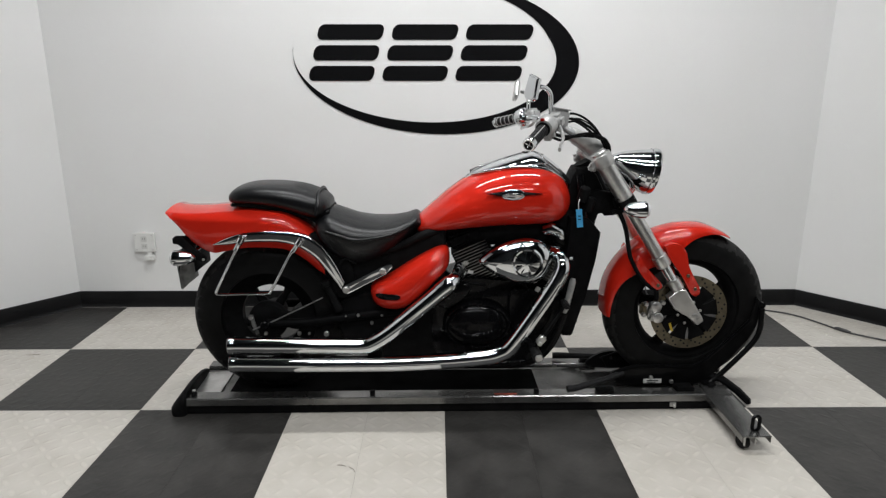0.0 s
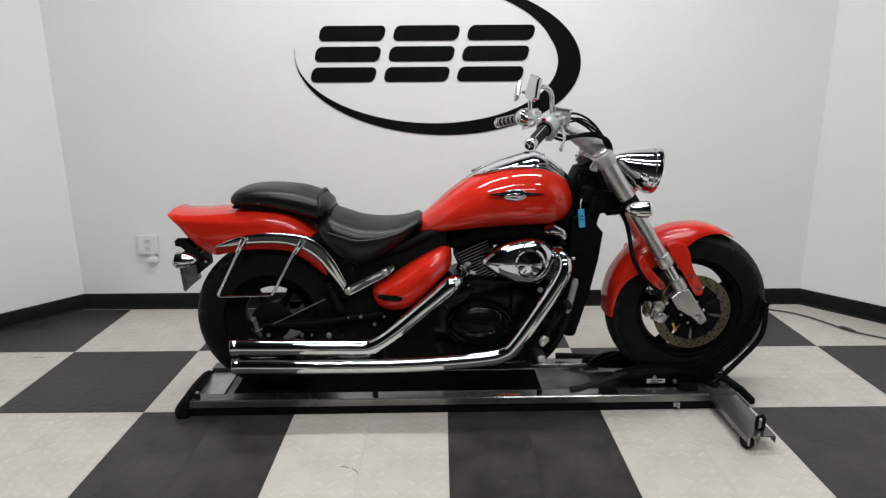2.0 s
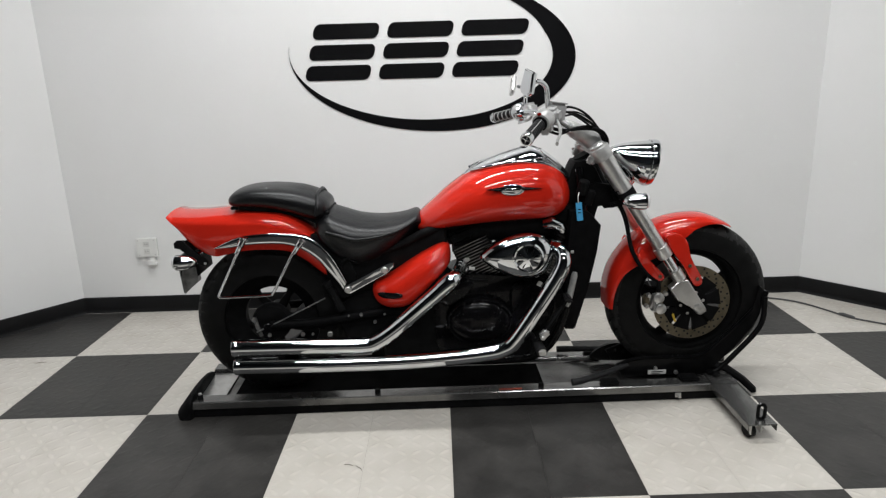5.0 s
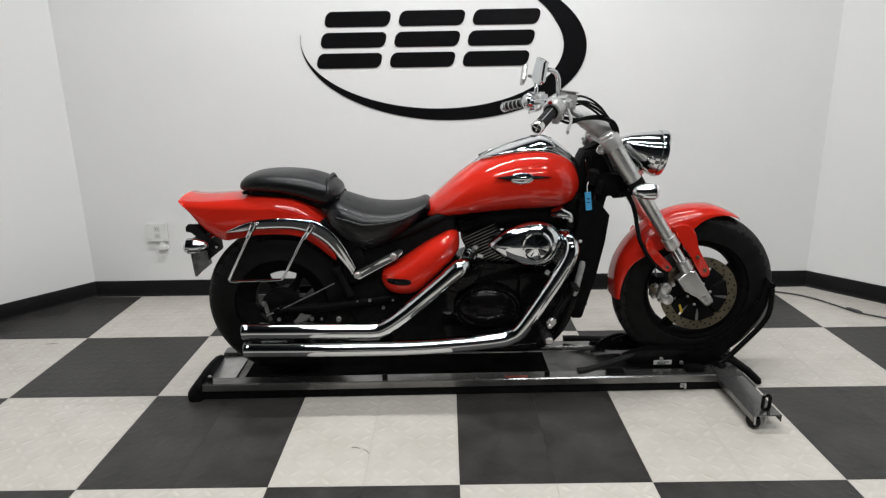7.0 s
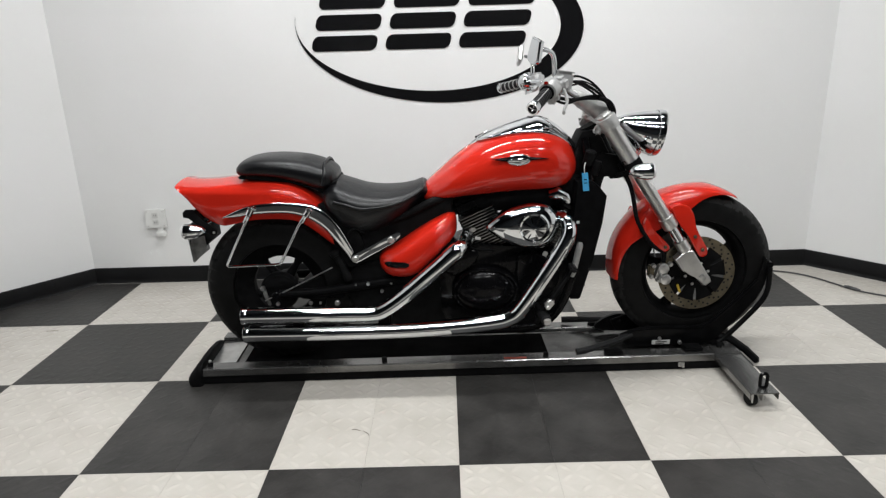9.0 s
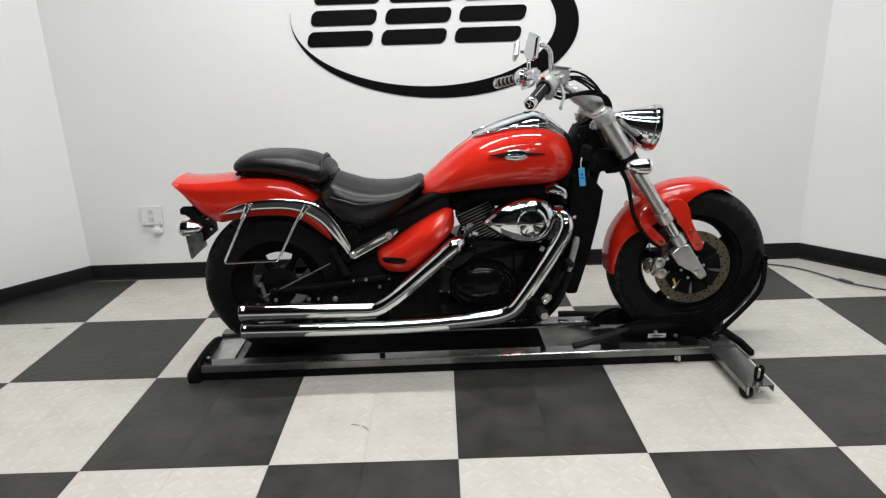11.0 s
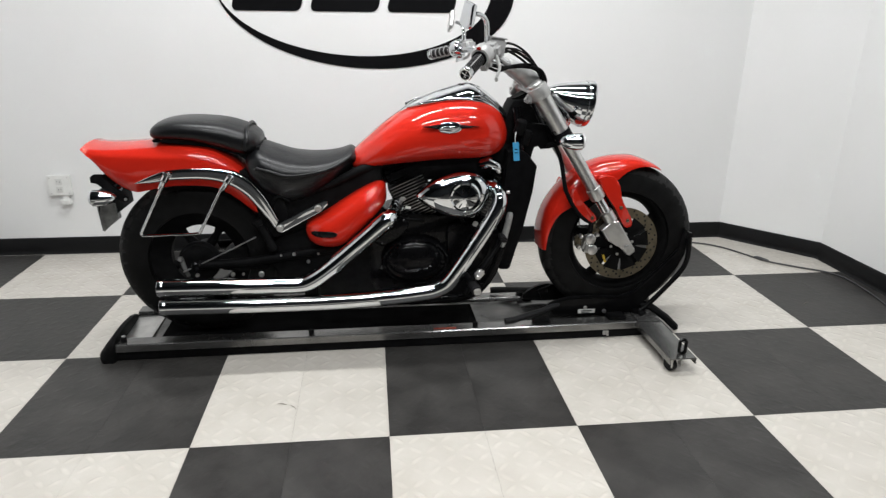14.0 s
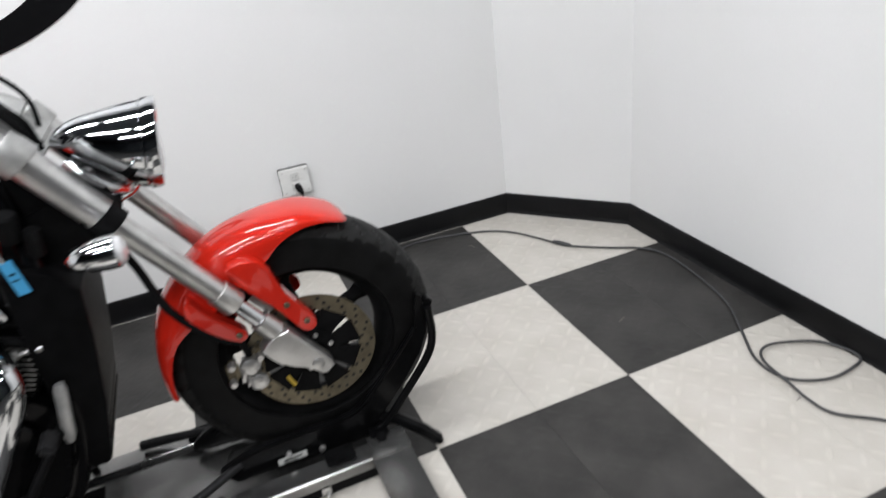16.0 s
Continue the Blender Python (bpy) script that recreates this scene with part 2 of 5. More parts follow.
def box(bm, at, size, bevel=0.003, turn=None, segments=2):
    made = bmesh.ops.create_cube(bm, size=1.0)["verts"]
    bmesh.ops.scale(bm, verts=made, vec=size)
    if bevel:
        edges = list({e for v in made for e in v.link_edges})
        out = bmesh.ops.bevel(bm, geom=edges, offset=bevel, segments=segments, affect="EDGES")
        made = list({v for f in out["faces"] for v in f.verts} | {v for v in made if v.is_valid})
    m = Matrix.Translation(at) @ (turn.to_4x4() if turn else Matrix())
    bmesh.ops.transform(bm, matrix=m, verts=made)
    return bm


def body(bm, stations, yc, n=28, steps=5, power=2.4, floor_power=3.0):
    """A skin along x: stations of (x, top, bottom, half width, height of the widest line 0..1)."""
    loops = []
    for x, top, bot, w, f in smooth(stations, steps):
        zw = bot + (top - bot) * f
        ring = []
        for k in range(n):
            a = 2 * math.pi * k / n
            c, s = math.cos(a), math.sin(a)
            pw = power if s >= 0 else floor_power
            cc = math.copysign(abs(c) ** (2 / pw), c)
            ss = math.copysign(abs(s) ** (2 / pw), s)
            ring.append((x, yc + cc * w, zw + ss * ((top - zw) if s >= 0 else (zw - bot))))
        loops.append(ring)
    rings(bm, loops)
    return bm


def dome(bm, outline, cx, cz, layers):
    """An outline in x and z, stacked towards the camera's side: layers of (y, scale about the centre)."""
    loops = [[(cx + (x - cx) * s, y, cz + (z - cz) * s) for x, z in outline] for y, s in layers]
    rings(bm, loops)
    return bm


def round_outline(pts, steps=6):
    """A closed smooth outline through a few corner points."""
    p = [np.array(q, float) for q in pts]
    n = len(p)
    out = []
    for i in range(n):
        a, b, c, d = p[i - 1], p[i], p[(i + 1) % n], p[(i + 2) % n]
        for k in range(steps):
            u = k / steps
            out.append(tuple(0.5 * (2 * b + (c - a) * u + (2 * a - 5 * b + 4 * c - d) * u * u + (3 * b - a - 3 * c + d) * u ** 3)))
    return out


def bolt(parent, at, axis, r, h, material=STEEL, name="bolt"):
    bm = bmesh.new()
    lathe(bm, [(0, r), (h * 0.75, r), (h, r * 0.8), (h, 0.0001)], at, axis, 10)
    return part(name, bm, material, parent)


# ---------------------------------------------------------------- the room
T = 0.6096
BACK = 1.85
XL, XR = -1.26, 3.66
HIGH = 3.5


def wall(name, a, b, z0, z1, thick, material, label):
    """A wall whose inner face runs from a to b; its thickness lies to the left of that way."""
    a, b = Vector((*a, 0)), Vector((*b, 0))
    d = (b - a).normalized()
    out = Vector((-d.y, d.x, 0)) * thick
    bm = bmesh.new()
    base = [a, b, b + out, a + out]
    lo = [bm.verts.new((*p.xy, z0)) for p in base]
    hi = [bm.verts.new((*p.xy, z1)) for p in base]
    bm.faces.new(lo)
    bm.faces.new(hi[::-1])
    for i in range(4):
        bm.faces.new((lo[i], lo[(i + 1) % 4], hi[(i + 1) % 4], hi[i]))
    return structure(name, bm, material, label, "wall")


A0, A1, A2 = (XL, -1.1), (XL, 1.40), (-0.885, BACK)
B0, B1, B2 = (3.29, BACK), (XR, 1.425), (XR, -1.1)
wall("wall_west", A0, A1, 0, HIGH, 0.12, WALL, "plain white painted side wall of the photo bay")
wall("wall_northwest", A1, A2, 0, HIGH, 0.12, WALL, "white painted wall cut across the bay's corner")
wall("wall_north", A2, B0, 0, HIGH, 0.12, WALL, "white painted back wall with a black decal")
wall("wall_northeast", B0, B1, 0, HIGH, 0.12, WALL, "white painted wall cut across the corner near the cord")
wall("wall_east", B1, B2, 0, HIGH, 0.12, WALL, "plain white painted side wall beside the cord")
wall("wall_shop_west", (-3.5, -6.0), (-3.5, -1.1), 0, HIGH, 0.12, SHOP, "grey wall of the shop outside the bay")
wall("wall_shop_southwest", (-3.5, -1.1), (XL - 0.12, -1.1), 0, HIGH, 0.12, SHOP, "grey return wall beside the bay")
wall("wall_shop_southeast", (XR + 0.12, -1.1), (6.0, -1.1), 0, HIGH, 0.12, SHOP, "grey return wall beside the bay")
wall("wall_shop_east", (6.0, -1.1), (6.0, -6.0), 0, HIGH, 0.12, SHOP, "grey wall of the shop outside the bay")
wall("wall_south", (6.0, -6.0), (-3.5, -6.0), 0, HIGH, 0.12, SHOP, "grey wall of the shop opposite the bay")


def skirting(name, pts, label):
    """A vinyl skirting with a rounded top and a small toe, along the inner faces."""
    prof = [(0.0, 0.0), (0.018, 0.0), (0.013, 0.008), (0.010, 0.02), (0.009, 0.084), (0.006, 0.090), (0.0, 0.092)]
    p = [Vector((*q, 0)) for q in pts]
    bm = bmesh.new()
    loops = []
    for i, q in enumerate(p):
        d0 = (q - p[i - 1]).normalized() if i else (p[1] - q).normalized()
        d1 = (p[i + 1] - q).normalized() if i + 1 < len(p) else d0
        n0, n1 = Vector((d0.y, -d0.x, 0)), Vector((d1.y, -d1.x, 0))
        m = (n0 + n1).normalized()
        m /= m.dot(n0)
        loops.append([q + m * (o + 0.0005) + Vector((0, 0, z)) for o, z in prof])
    rings(bm, loops)
    return structure(name, bm, BASE, label, "baseboard")


skirting("baseboard", [A0, A1, A2, B0, B1, B2], "black vinyl baseboard running round the white walls")

bm = bmesh.new()
box(bm, (1.25, -2.1, HIGH + 0.06), (9.8, 8.2, 0.12), 0)
structure("ceiling", bm, CEIL, "dark painted ceiling above the bay and shop", "ceiling")

bm = bmesh.new()
box(bm, (1.25, -2.1, -0.056), (9.8, 8.2, 0.1), 0)
FLOOR = structure("floor", bm, GROUT, "black and white checkered vinyl tile floor, lightly soiled", "floor")


# ---------------------------------------------------------------- ceiling lamps
def strip_light(x, y, z):
    lamp = thing("strip_light", (x, y, z), "white linear fluorescent fixture hung under the ceiling, lit", "ceiling light", "rows of strip lights")
    bm = bmesh.new()
    box(bm, (x, y, z + 0.045), (1.24, 0.15, 0.05), 0.006)
    part("housing", bm, FIXTURE, lamp)
    bm = bmesh.new()
    v = [bm.verts.new(q) for q in ((x - 0.6, y - 0.06, z), (x - 0.6, y + 0.06, z), (x + 0.6, y + 0.06, z), (x + 0.6, y - 0.06, z))]
    bm.faces.new(v)
    ob = part("diffuser", bm, GLOW, lamp, "glowing white diffuser", flat=True)
    if ob.data.polygons[0].normal.z > 0:
        ob.data.flip_normals()
    for sx in (-0.5, 0.5):
        bm = bmesh.new()
        tube(bm, [(x + sx, y, z + 0.07), (x + sx, y, HIGH)], 0.004, 6)
        part("hanger", bm, STEEL, lamp)
    return lamp


for xx, yy in ((0.52, 0.70), (1.88, 0.70), (0.73, -0.90), (2.09, -0.90), (0.73, -2.50), (2.09, -2.50)):
    strip_light(xx, yy, 3.05)


# ---------------------------------------------------------------- decal on the back wall
def decal():
    d = thing("wall_decal", (1.157, BACK, 1.0), "black shop emblem of stacked slanted bars in an open ellipse", "wall decal")
    y0, y1 = BACK - 0.004, BACK - 0.0005
    # the crescent: outer and inner ellipse meet in a point on the left
    bm = bmesh.new()
    outer, inner = [], []
    steps = 90
    for k in range(steps + 1):
        a = math.radians(176 + (475 - 176) * k / steps)
        fade = min(1.0, (steps - k) / 28)
        o = Vector((0.762 * math.cos(a), 0.394 * math.sin(a)))
        i = Vector((0.701 * math.cos(a), 0.339 * math.sin(a)))
        lean = 0.042
        o = Vector((1.189 + o.x + lean * o.y, 1.386 + o.y - lean * o.x))
        i = Vector((1.128 + i.x + lean * i.y, 1.395 + i.y - lean * i.x))
        i = o + (i - o) * fade
        outer.append(o)
        inner.append(i)
    loops = []
    for o, i in zip(outer, inner):
        loops.append([(o.x, y0, o.y), (i.x, y0, i.y), (i.x, y1, i.y), (o.x, y1, o.y)])
    rings(bm, loops)
    part("crescent", bm, VINYL, d, "black tapering crescent")
    # three groups of stacked slanted bars
    z0, z1 = 1.274, 1.562
    h = 0.27 * (z1 - z0)
    for x0, w in ((0.500, 0.345), (0.892, 0.345), (1.283, 0.350)):
        for k in (0, 2, 4):
            bm = bmesh.new()
            zb = z0 + k * (z1 - z0 - h) / 4
            r = 0.030
            pts = []
            for cx, cz, a0 in ((w - r, r, -90), (w - r, h - r, 0), (r, h - r, 90), (r, r, 180)):
                for q in range(6):
                    a = math.radians(a0 + 90 * q / 5)
                    px, pz = x0 + cx + r * math.cos(a), zb + cz + min(r, h / 2) * math.sin(a)
                    pts.append((px + (pz - z0) * 0.26, pz))
            slab(bm, pts, y0, y1, 0)
            part("slanted_bar", bm, VINYL, d, "black slanted bar", flat=True)


decal()


# ---------------------------------------------------------------- sockets and cord
def socket(x, z, label, adapter):
    s = thing("wall_socket", (x, BACK, z), label, "wall socket")
    # right socket: a wider dark box paints the shadow outline round the plate
    bm = bmesh.new()
    box(bm, (x, BACK - 0.010, z), (0.110, 0.020, 0.104) if adapter else (0.118, 0.020, 0.112), 0.002)
    part("back_box", bm, IVORY if adapter else PLATE, s, "shallow surface box behind the plate; where dark, its rim is painted shadow")
    bm = bmesh.new()
    box(bm, (x, BACK - 0.0235, z), (0.116, 0.007, 0.110), 0.0025)
    part("cover_plate", bm, WHITE, s)
    for dz in (-0.021, 0.021):
        bm = bmesh.new()
        box(bm, (x, BACK - 0.028, z + dz), (0.034, 0.003, 0.030), 0.001)
        part("outlet_face", bm, IVORY, s)
        for sx in (-0.006, 0.006):
            bm = bmesh.new()
            box(bm, (x + sx, BACK - 0.0297, z + dz), (0.002, 0.001, 0.008), 0)
            part("slot", bm, DARK, s)
    for sx in (-0.045, 0.045):
        for sz in (-0.042, 0.042):
            bolt(s, (x + sx, BACK - 0.0268, z + sz), (0, -1, 0), 0.0035, 0.0012)
    if adapter:
        bm = bmesh.new()
        box(bm, (x + 0.02, BACK - 0.018, z - 0.090), (0.050, 0.036, 0.028), 0.004)
        box(bm, (x + 0.02, BACK - 0.012, z - 0.068), (0.03, 0.022, 0.03), 0.003)
        part("adapter", bm, WHITE, s, "small white plastic adapter")
    else:
        bm = bmesh.new()
        tube(bm, [(x + 0.004, BACK - 0.028, z - 0.02), (x + 0.005, BACK - 0.050, z - 0.022), (x + 0.010, BACK - 0.058, z - 0.036), (x + 0.014, BACK - 0.050, z - 0.052)], [0.012, 0.013, 0.010, 0.005], 10)
        part("plug", bm, BLACK_SATIN, s, "black plug pushed into the socket")
    return s


socket(-0.468, 0.388, "white double wall socket with a small white adapter", True)
socket(2.368, 0.397, "white double wall socket with a black plug", False)

cord = thing("power_cord", (3.3, 0.9, 0.0), "dark grey power cord trailing and coiled on the floor", "power cord")
bm = bmesh.new()
run = [(2.382, BACK - 0.050, 0.345), (2.39, BACK - 0.03, 0.2), (2.42, BACK - 0.05, 0.06), (2.62, BACK - 0.10, 0.006), (2.80, 1.785, 0.006), (2.97, 1.757, 0.006), (3.12, 1.70, 0.006), (3.207, 1.620, 0.006), (3.27, 1.505, 0.006),
       (3.325, 1.395, 0.006), (3.44, 1.292, 0.006), (3.552, 1.207, 0.006), (3.595, 1.115, 0.006), (3.585, 0.938, 0.006), (3.544, 0.748, 0.006), (3.465, 0.60, 0.006), (3.397, 0.473, 0.006), (3.405, 0.373, 0.006), (3.495, 0.315, 0.008),
       (3.600, 0.318, 0.010), (3.640, 0.340, 0.010), (3.636, 0.389, 0.010), (3.596, 0.450, 0.012), (3.495, 0.498, 0.013), (3.434, 0.493, 0.014), (3.400, 0.446, 0.014), (3.388, 0.36, 0.014), (3.382, 0.28, 0.008), (3.397, 0.213, 0.006), (3.483, 0.132, 0.006), (3.55, 0.02, 0.006), (3.58, -0.3, 0.006), (3.5, -0.8, 0.006), (3.55, -1.6, 0.006)]
tube(bm, [Vector(q[:3]) for q in smooth(run, 7)], 0.0042, 8)
part("cable", bm, CORD, cord)
bm = bmesh.new()
tube(bm, [(3.296, 1.450, 0.010), (3.306, 1.432, 0.010), (3.326, 1.394, 0.010), (3.338, 1.380, 0.010)], [0.005, 0.009, 0.009, 0.005], 10)
part("connector", bm, CORD, cord)


# ---------------------------------------------------------------- the dolly
C = 0.76          # the plane through the middle of the motorcycle
DOLLY = thing("motorcycle_dolly", (1.25, C, 0.0), "scuffed aluminium channel motorcycle dolly with black wheel cradle", "dolly")
DOLLY.rotation_euler.z = radians(0.7)


def bent_sheet(bm, prof, x0, x1, thick):
    """A folded sheet: profile of (y, z) run along x, with thickness below it."""
    low = [(y, z - thick) for y, z in prof]
    ring = prof + low[::-1]
    rings(bm, [[(x0, y, z) for y, z in ring], [(x1, y, z) for y, z in ring]])
    return bm


bm = bmesh.new()
bent_sheet(bm, [(0.579, 0.044), (0.581, 0.064), (0.585, 0.068), (0.640, 0.068), (0.644, 0.064), (0.650, 0.034)], 0.195, 2.335, 0.005)
part("near_rail", bm, DECK, DOLLY, "scuffed folded aluminium rail")
bm = bmesh.new()
bent_sheet(bm, [(0.648, 0.052), (0.660, 0.048), (0.866, 0.048), (0.876, 0.052)], 0.175, 2.30, 0.005)
part("channel_floor", bm, CHANNEL, DOLLY, "grey soiled channel under the tyres")
# black mat whose colour also carries the shade under the motorcycle
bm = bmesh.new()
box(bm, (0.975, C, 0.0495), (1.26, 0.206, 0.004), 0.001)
part("shaded_tread_mat", bm, SHADED_MAT, DOLLY, "black rubber mat along the channel, darkened for the bike's shade")
# added bright sheet: paints the lamplight on the channel floor's open end
bm = bmesh.new()
box(bm, (0.255, C, 0.0515), (0.11, 0.205, 0.004), 0.001, Matrix.Rotation(-0.05, 3, "Y"))
part("lit_end_plate", bm, STEEL, DOLLY, "bright sheet added for the lamplit end of the channel floor")
bm = bmesh.new()
bent_sheet(bm, [(0.876, 0.034), (0.882, 0.064), (0.886, 0.068), (0.941, 0.068), (0.945, 0.064), (0.948, 0.030)], 0.195, 2.335, 0.005)
part("far_rail", bm, DECK, DOLLY, "scuffed folded aluminium rail")
bm = bmesh.new()
box(bm, (1.27, 0.594, 0.024), (2.16, 0.018, 0.044), 0.003)
part("skirt", bm, BLACK_SATIN, DOLLY, "black rubber skirt under the rail")
bm = bmesh.new()
box(bm, (1.27, 0.934, 0.016), (2.16, 0.018, 0.028), 0.003)
part("skirt", bm, BLACK_SATIN, DOLLY, "black rubber skirt under the rail")
bm = bmesh.new()
loops = []
for y, k in ((0.566, 0.5), (0.575, 0.8), (0.60, 1.0), (0.72, 1.05), (0.80, 0.95), (0.86, 0.75), (0.90, 0.50), (0.912, 0.3)):
    loops.append([(0.178 + (x - 0.178) * min(1.0, k), y, z * k) for x, z in ((0.138, 0.0), (0.202, 0.0), (0.208, 0.072), (0.204, 0.092), (0.190, 0.094), (0.165, 0.068), (0.146, 0.044), (0.134, 0.024))])
rings(bm, loops)
part("end_bumper", bm, BLACK_SATIN, DOLLY, "sloped black rubber end bumper")
for x in (0.225, 0.93, 1.53, 1.585):
    if x == 1.53:
        continue
    bolt(DOLLY, (x, 0.612, 0.068), (0, 0, 1), 0.011, 0.016, BLACK_SATIN)
bolt(DOLLY, (0.222, 0.62, 0.068), (0, 0, 1), 0.008, 0.02, STEEL)
bolt(DOLLY, (1.585, 0.912, 0.068), (0, 0, 1), 0.011, 0.016, BLACK_SATIN)
bm = bmesh.new()
box(bm, (1.46, 0.600, 0.0686), (0.09, 0.012, 0.001), 0)
part("scuff", bm, RED_SCUFF, DOLLY, "faded red paint scuff")

# outrigger with castor
turn = Matrix.Rotation(math.radians(-90.2), 3, "Z")
way = turn @ Vector((1, 0, 0))
start = Vector((2.309, 0.590, 0.066))
bm = bmesh.new()
box(bm, start + way * 0.155, (0.345, 0.104, 0.005), 0.0015, turn)
for s in (-1, 1):
    box(bm, start + way * 0.155 + turn @ Vector((0, s * 0.049, -0.012)), (0.345, 0.004, 0.022), 0.001, turn)
part("outrigger", bm, DECK, DOLLY, "aluminium outrigger arm")
bolt(DOLLY, start + Vector((-0.01, 0.042, 0.008)), (0, 0, 1), 0.013, 0.016, BLACK_SATIN)
bm = bmesh.new()
slab(bm, [(2.262, 0.0685), (2.362, 0.0685), (2.362, 0.0735), (2.262, 0.0735)], 0.574, 0.655, 0.001)
part("arm_plate", bm, DECK, DOLLY, "aluminium fixing plate")
tip = start + way * 0.285
bm = bmesh.new()
ring = [tip + Vector((0.010, 0.0, 0.0)) + Vector((0.0125 * math.cos(a), -0.004, 0.032 + math.copysign(0.016, math.sin(a)) + 0.0125 * math.sin(a))) for a in [2 * math.pi * (k + 0.5) / 16 for k in range(16)]]
tube(bm, ring + ring[:1], 0.0065, 8)
part("lifting_loop", bm, BLACK_TUBE, DOLLY, "black tie-down loop")
bm = bmesh.new()
lathe(bm, [(-0.014, 0.012), (-0.014, 0.021), (-0.009, 0.026), (0.009, 0.026), (0.014, 0.021), (0.014, 0.012)], tip + way * 0.005 + Vector((-0.030, 0, -0.037)), (0.95, 0.3, 0), 20)
castor = part("castor", bm, RUBBER, DOLLY, "black rubber castor wheel")
bm = bmesh.new()
box(bm, tip + way * 0.01 + Vector((0.006, 0.002, -0.024)), (0.004, 0.03, 0.036), 0.001)
box(bm, tip + way * 0.01 + Vector((-0.036, -0.008, -0.024)), (0.004, 0.03, 0.036), 0.001)
box(bm, tip + way * 0.01 + Vector((-0.015, 0, -0.006)), (0.05, 0.04, 0.004), 0.001)
part("fork", bm, STEEL, castor, "zinc castor fork")
bolt(castor, tip + way * 0.01 + Vector((0.008, 0.002, -0.034)), (0.95, 0.3, 0), 0.007, 0.012, STEEL)

# cradle for the front wheel
FW = Vector((2.19, C, 0.385))
RW = Vector((0.523, C, 0.360))
for s in (-1, 1):
    y = C + s * 0.078
    bm = bmesh.new()
    slab(bm, [(1.93, 0.066), (2.265, 0.066), (2.310, 0.098), (2.385, 0.178), (2.452, 0.262), (2.478, 0.322), (2.486, 0.395), (2.476, 0.430), (2.464, 0.440), (2.458, 0.40), (2.450, 0.345), (2.405, 0.292), (2.330, 0.214), (2.250, 0.147), (1.985, 0.143), (1.90, 0.115)], y - 0.006, y + 0.006, 0.002)
    for q in (1, -1):
        tube(bm, [Vector(p) for p in smooth([(1.905, y + q * 0.004, 0.115), (1.985, y + q * 0.004, 0.141), (2.10, y + q * 0.004, 0.144), (2.246, y + q * 0.004, 0.147), (2.330, y + q * 0.004, 0.214), (2.405, y + q * 0.004, 0.292), (2.448, y + q * 0.004, 0.343)], 4)], 0.006, 8)
    part("cradle_bar", bm, BLACK_TUBE, DOLLY, "black steel cradle bar")
    bm = bmesh.new()
    tube(bm, [Vector(q) for q in smooth([(2.295, y - 0.012, 0.070), (2.335, y - 0.012, 0.096), (2.405, y - 0.012, 0.172), (2.470, y - 0.012, 0.252), (2.490, y - 0.012, 0.312), (2.488, y - 0.012, 0.395)], 5)], 0.011, 10)
    part("cradle_bar", bm, BLACK_TUBE, DOLLY)
    bm = bmesh.new()
    tube(bm, [(1.706, y + s * 0.085, 0.088), (1.74, y + s * 0.080, 0.090), (1.86, y + s * 0.04, 0.104), (1.95, y, 0.116)], [0.014, 0.014, 0.011, 0.012], 10)
    part("cradle_arm", bm, GRIP, DOLLY, "black rubber-sleeved cradle arm")
    bm = bmesh.new()
    box(bm, (1.86, C + s * 0.148, 0.076), (0.07, 0.05, 0.014), 0.004)
    part("arm_bracket", bm, BLACK_SATIN, DOLLY)
bm = bmesh.new()
slab(bm, round_outline([(1.842, 0.095), (1.892, 0.130), (1.953, 0.142), (1.985, 0.12), (1.965, 0.066), (1.852, 0.070)], 4), 0.842, 0.856, 0.003)
part("pivot_plate", bm, BLACK_TUBE, DOLLY, "rounded black pivot plate")
bm = bmesh.new()
tube(bm, [(2.492, C - 0.085, 0.405), (2.492, C + 0.085, 0.405)], 0.012, 12)
part("cradle_roller", bm, BLACK_TUBE, DOLLY)
bm = bmesh.new()
box(bm, (2.073, C - 0.0860, 0.082), (0.075, 0.003, 0.019), 0.001)
sticker = part("maker_plate", bm, STICKER, DOLLY, "small pale maker's plate")
bm = bmesh.new()
box(bm, (2.073, C - 0.0879, 0.084), (0.048, 0.001, 0.004), 0)
box(bm, (2.068, C - 0.0879, 0.077), (0.036, 0.001, 0.003), 0)
part("print_bar", bm, BLACK_SATIN, sticker)
bolt(DOLLY, (2.066, C - 0.084, 0.099), (0, -1, 0), 0.008, 0.008, STEEL)
bolt(DOLLY, (2.150, C - 0.086, 0.080), (0, -1, 0), 0.009, 0.01, STEEL)
bolt(DOLLY, (2.13, 0.572, 0.024), (0, -1, 0), 0.006, 0.012, STEEL)
bm = bmesh.new()
box(bm, (2.128, 0.578, 0.026), (0.024, 0.006, 0.018), 0.001)
part("zinc_bracket", bm, STEEL, DOLLY, "small zinc bracket under the rail")
bm = bmesh.new()
box(bm, (2.185, 0.628, 0.077), (0.075, 0.055, 0.016), 0.005)
part("foot_pad", bm, BLACK_SATIN, DOLLY)
bm = bmesh.new()
tube(bm, [(2.30, 0.70, 0.100), (2.355, 0.668, 0.092), (2.410, 0.635, 0.055), (2.446, 0.612, 0.020), (2.449, 0.610, 0.010)], [0.016, 0.017, 0.017, 0.016, 0.011], 8)
part("stay_foot", bm, BLACK_TUBE, DOLLY, "black angled stay foot on the floor")
bm = bmesh.new()
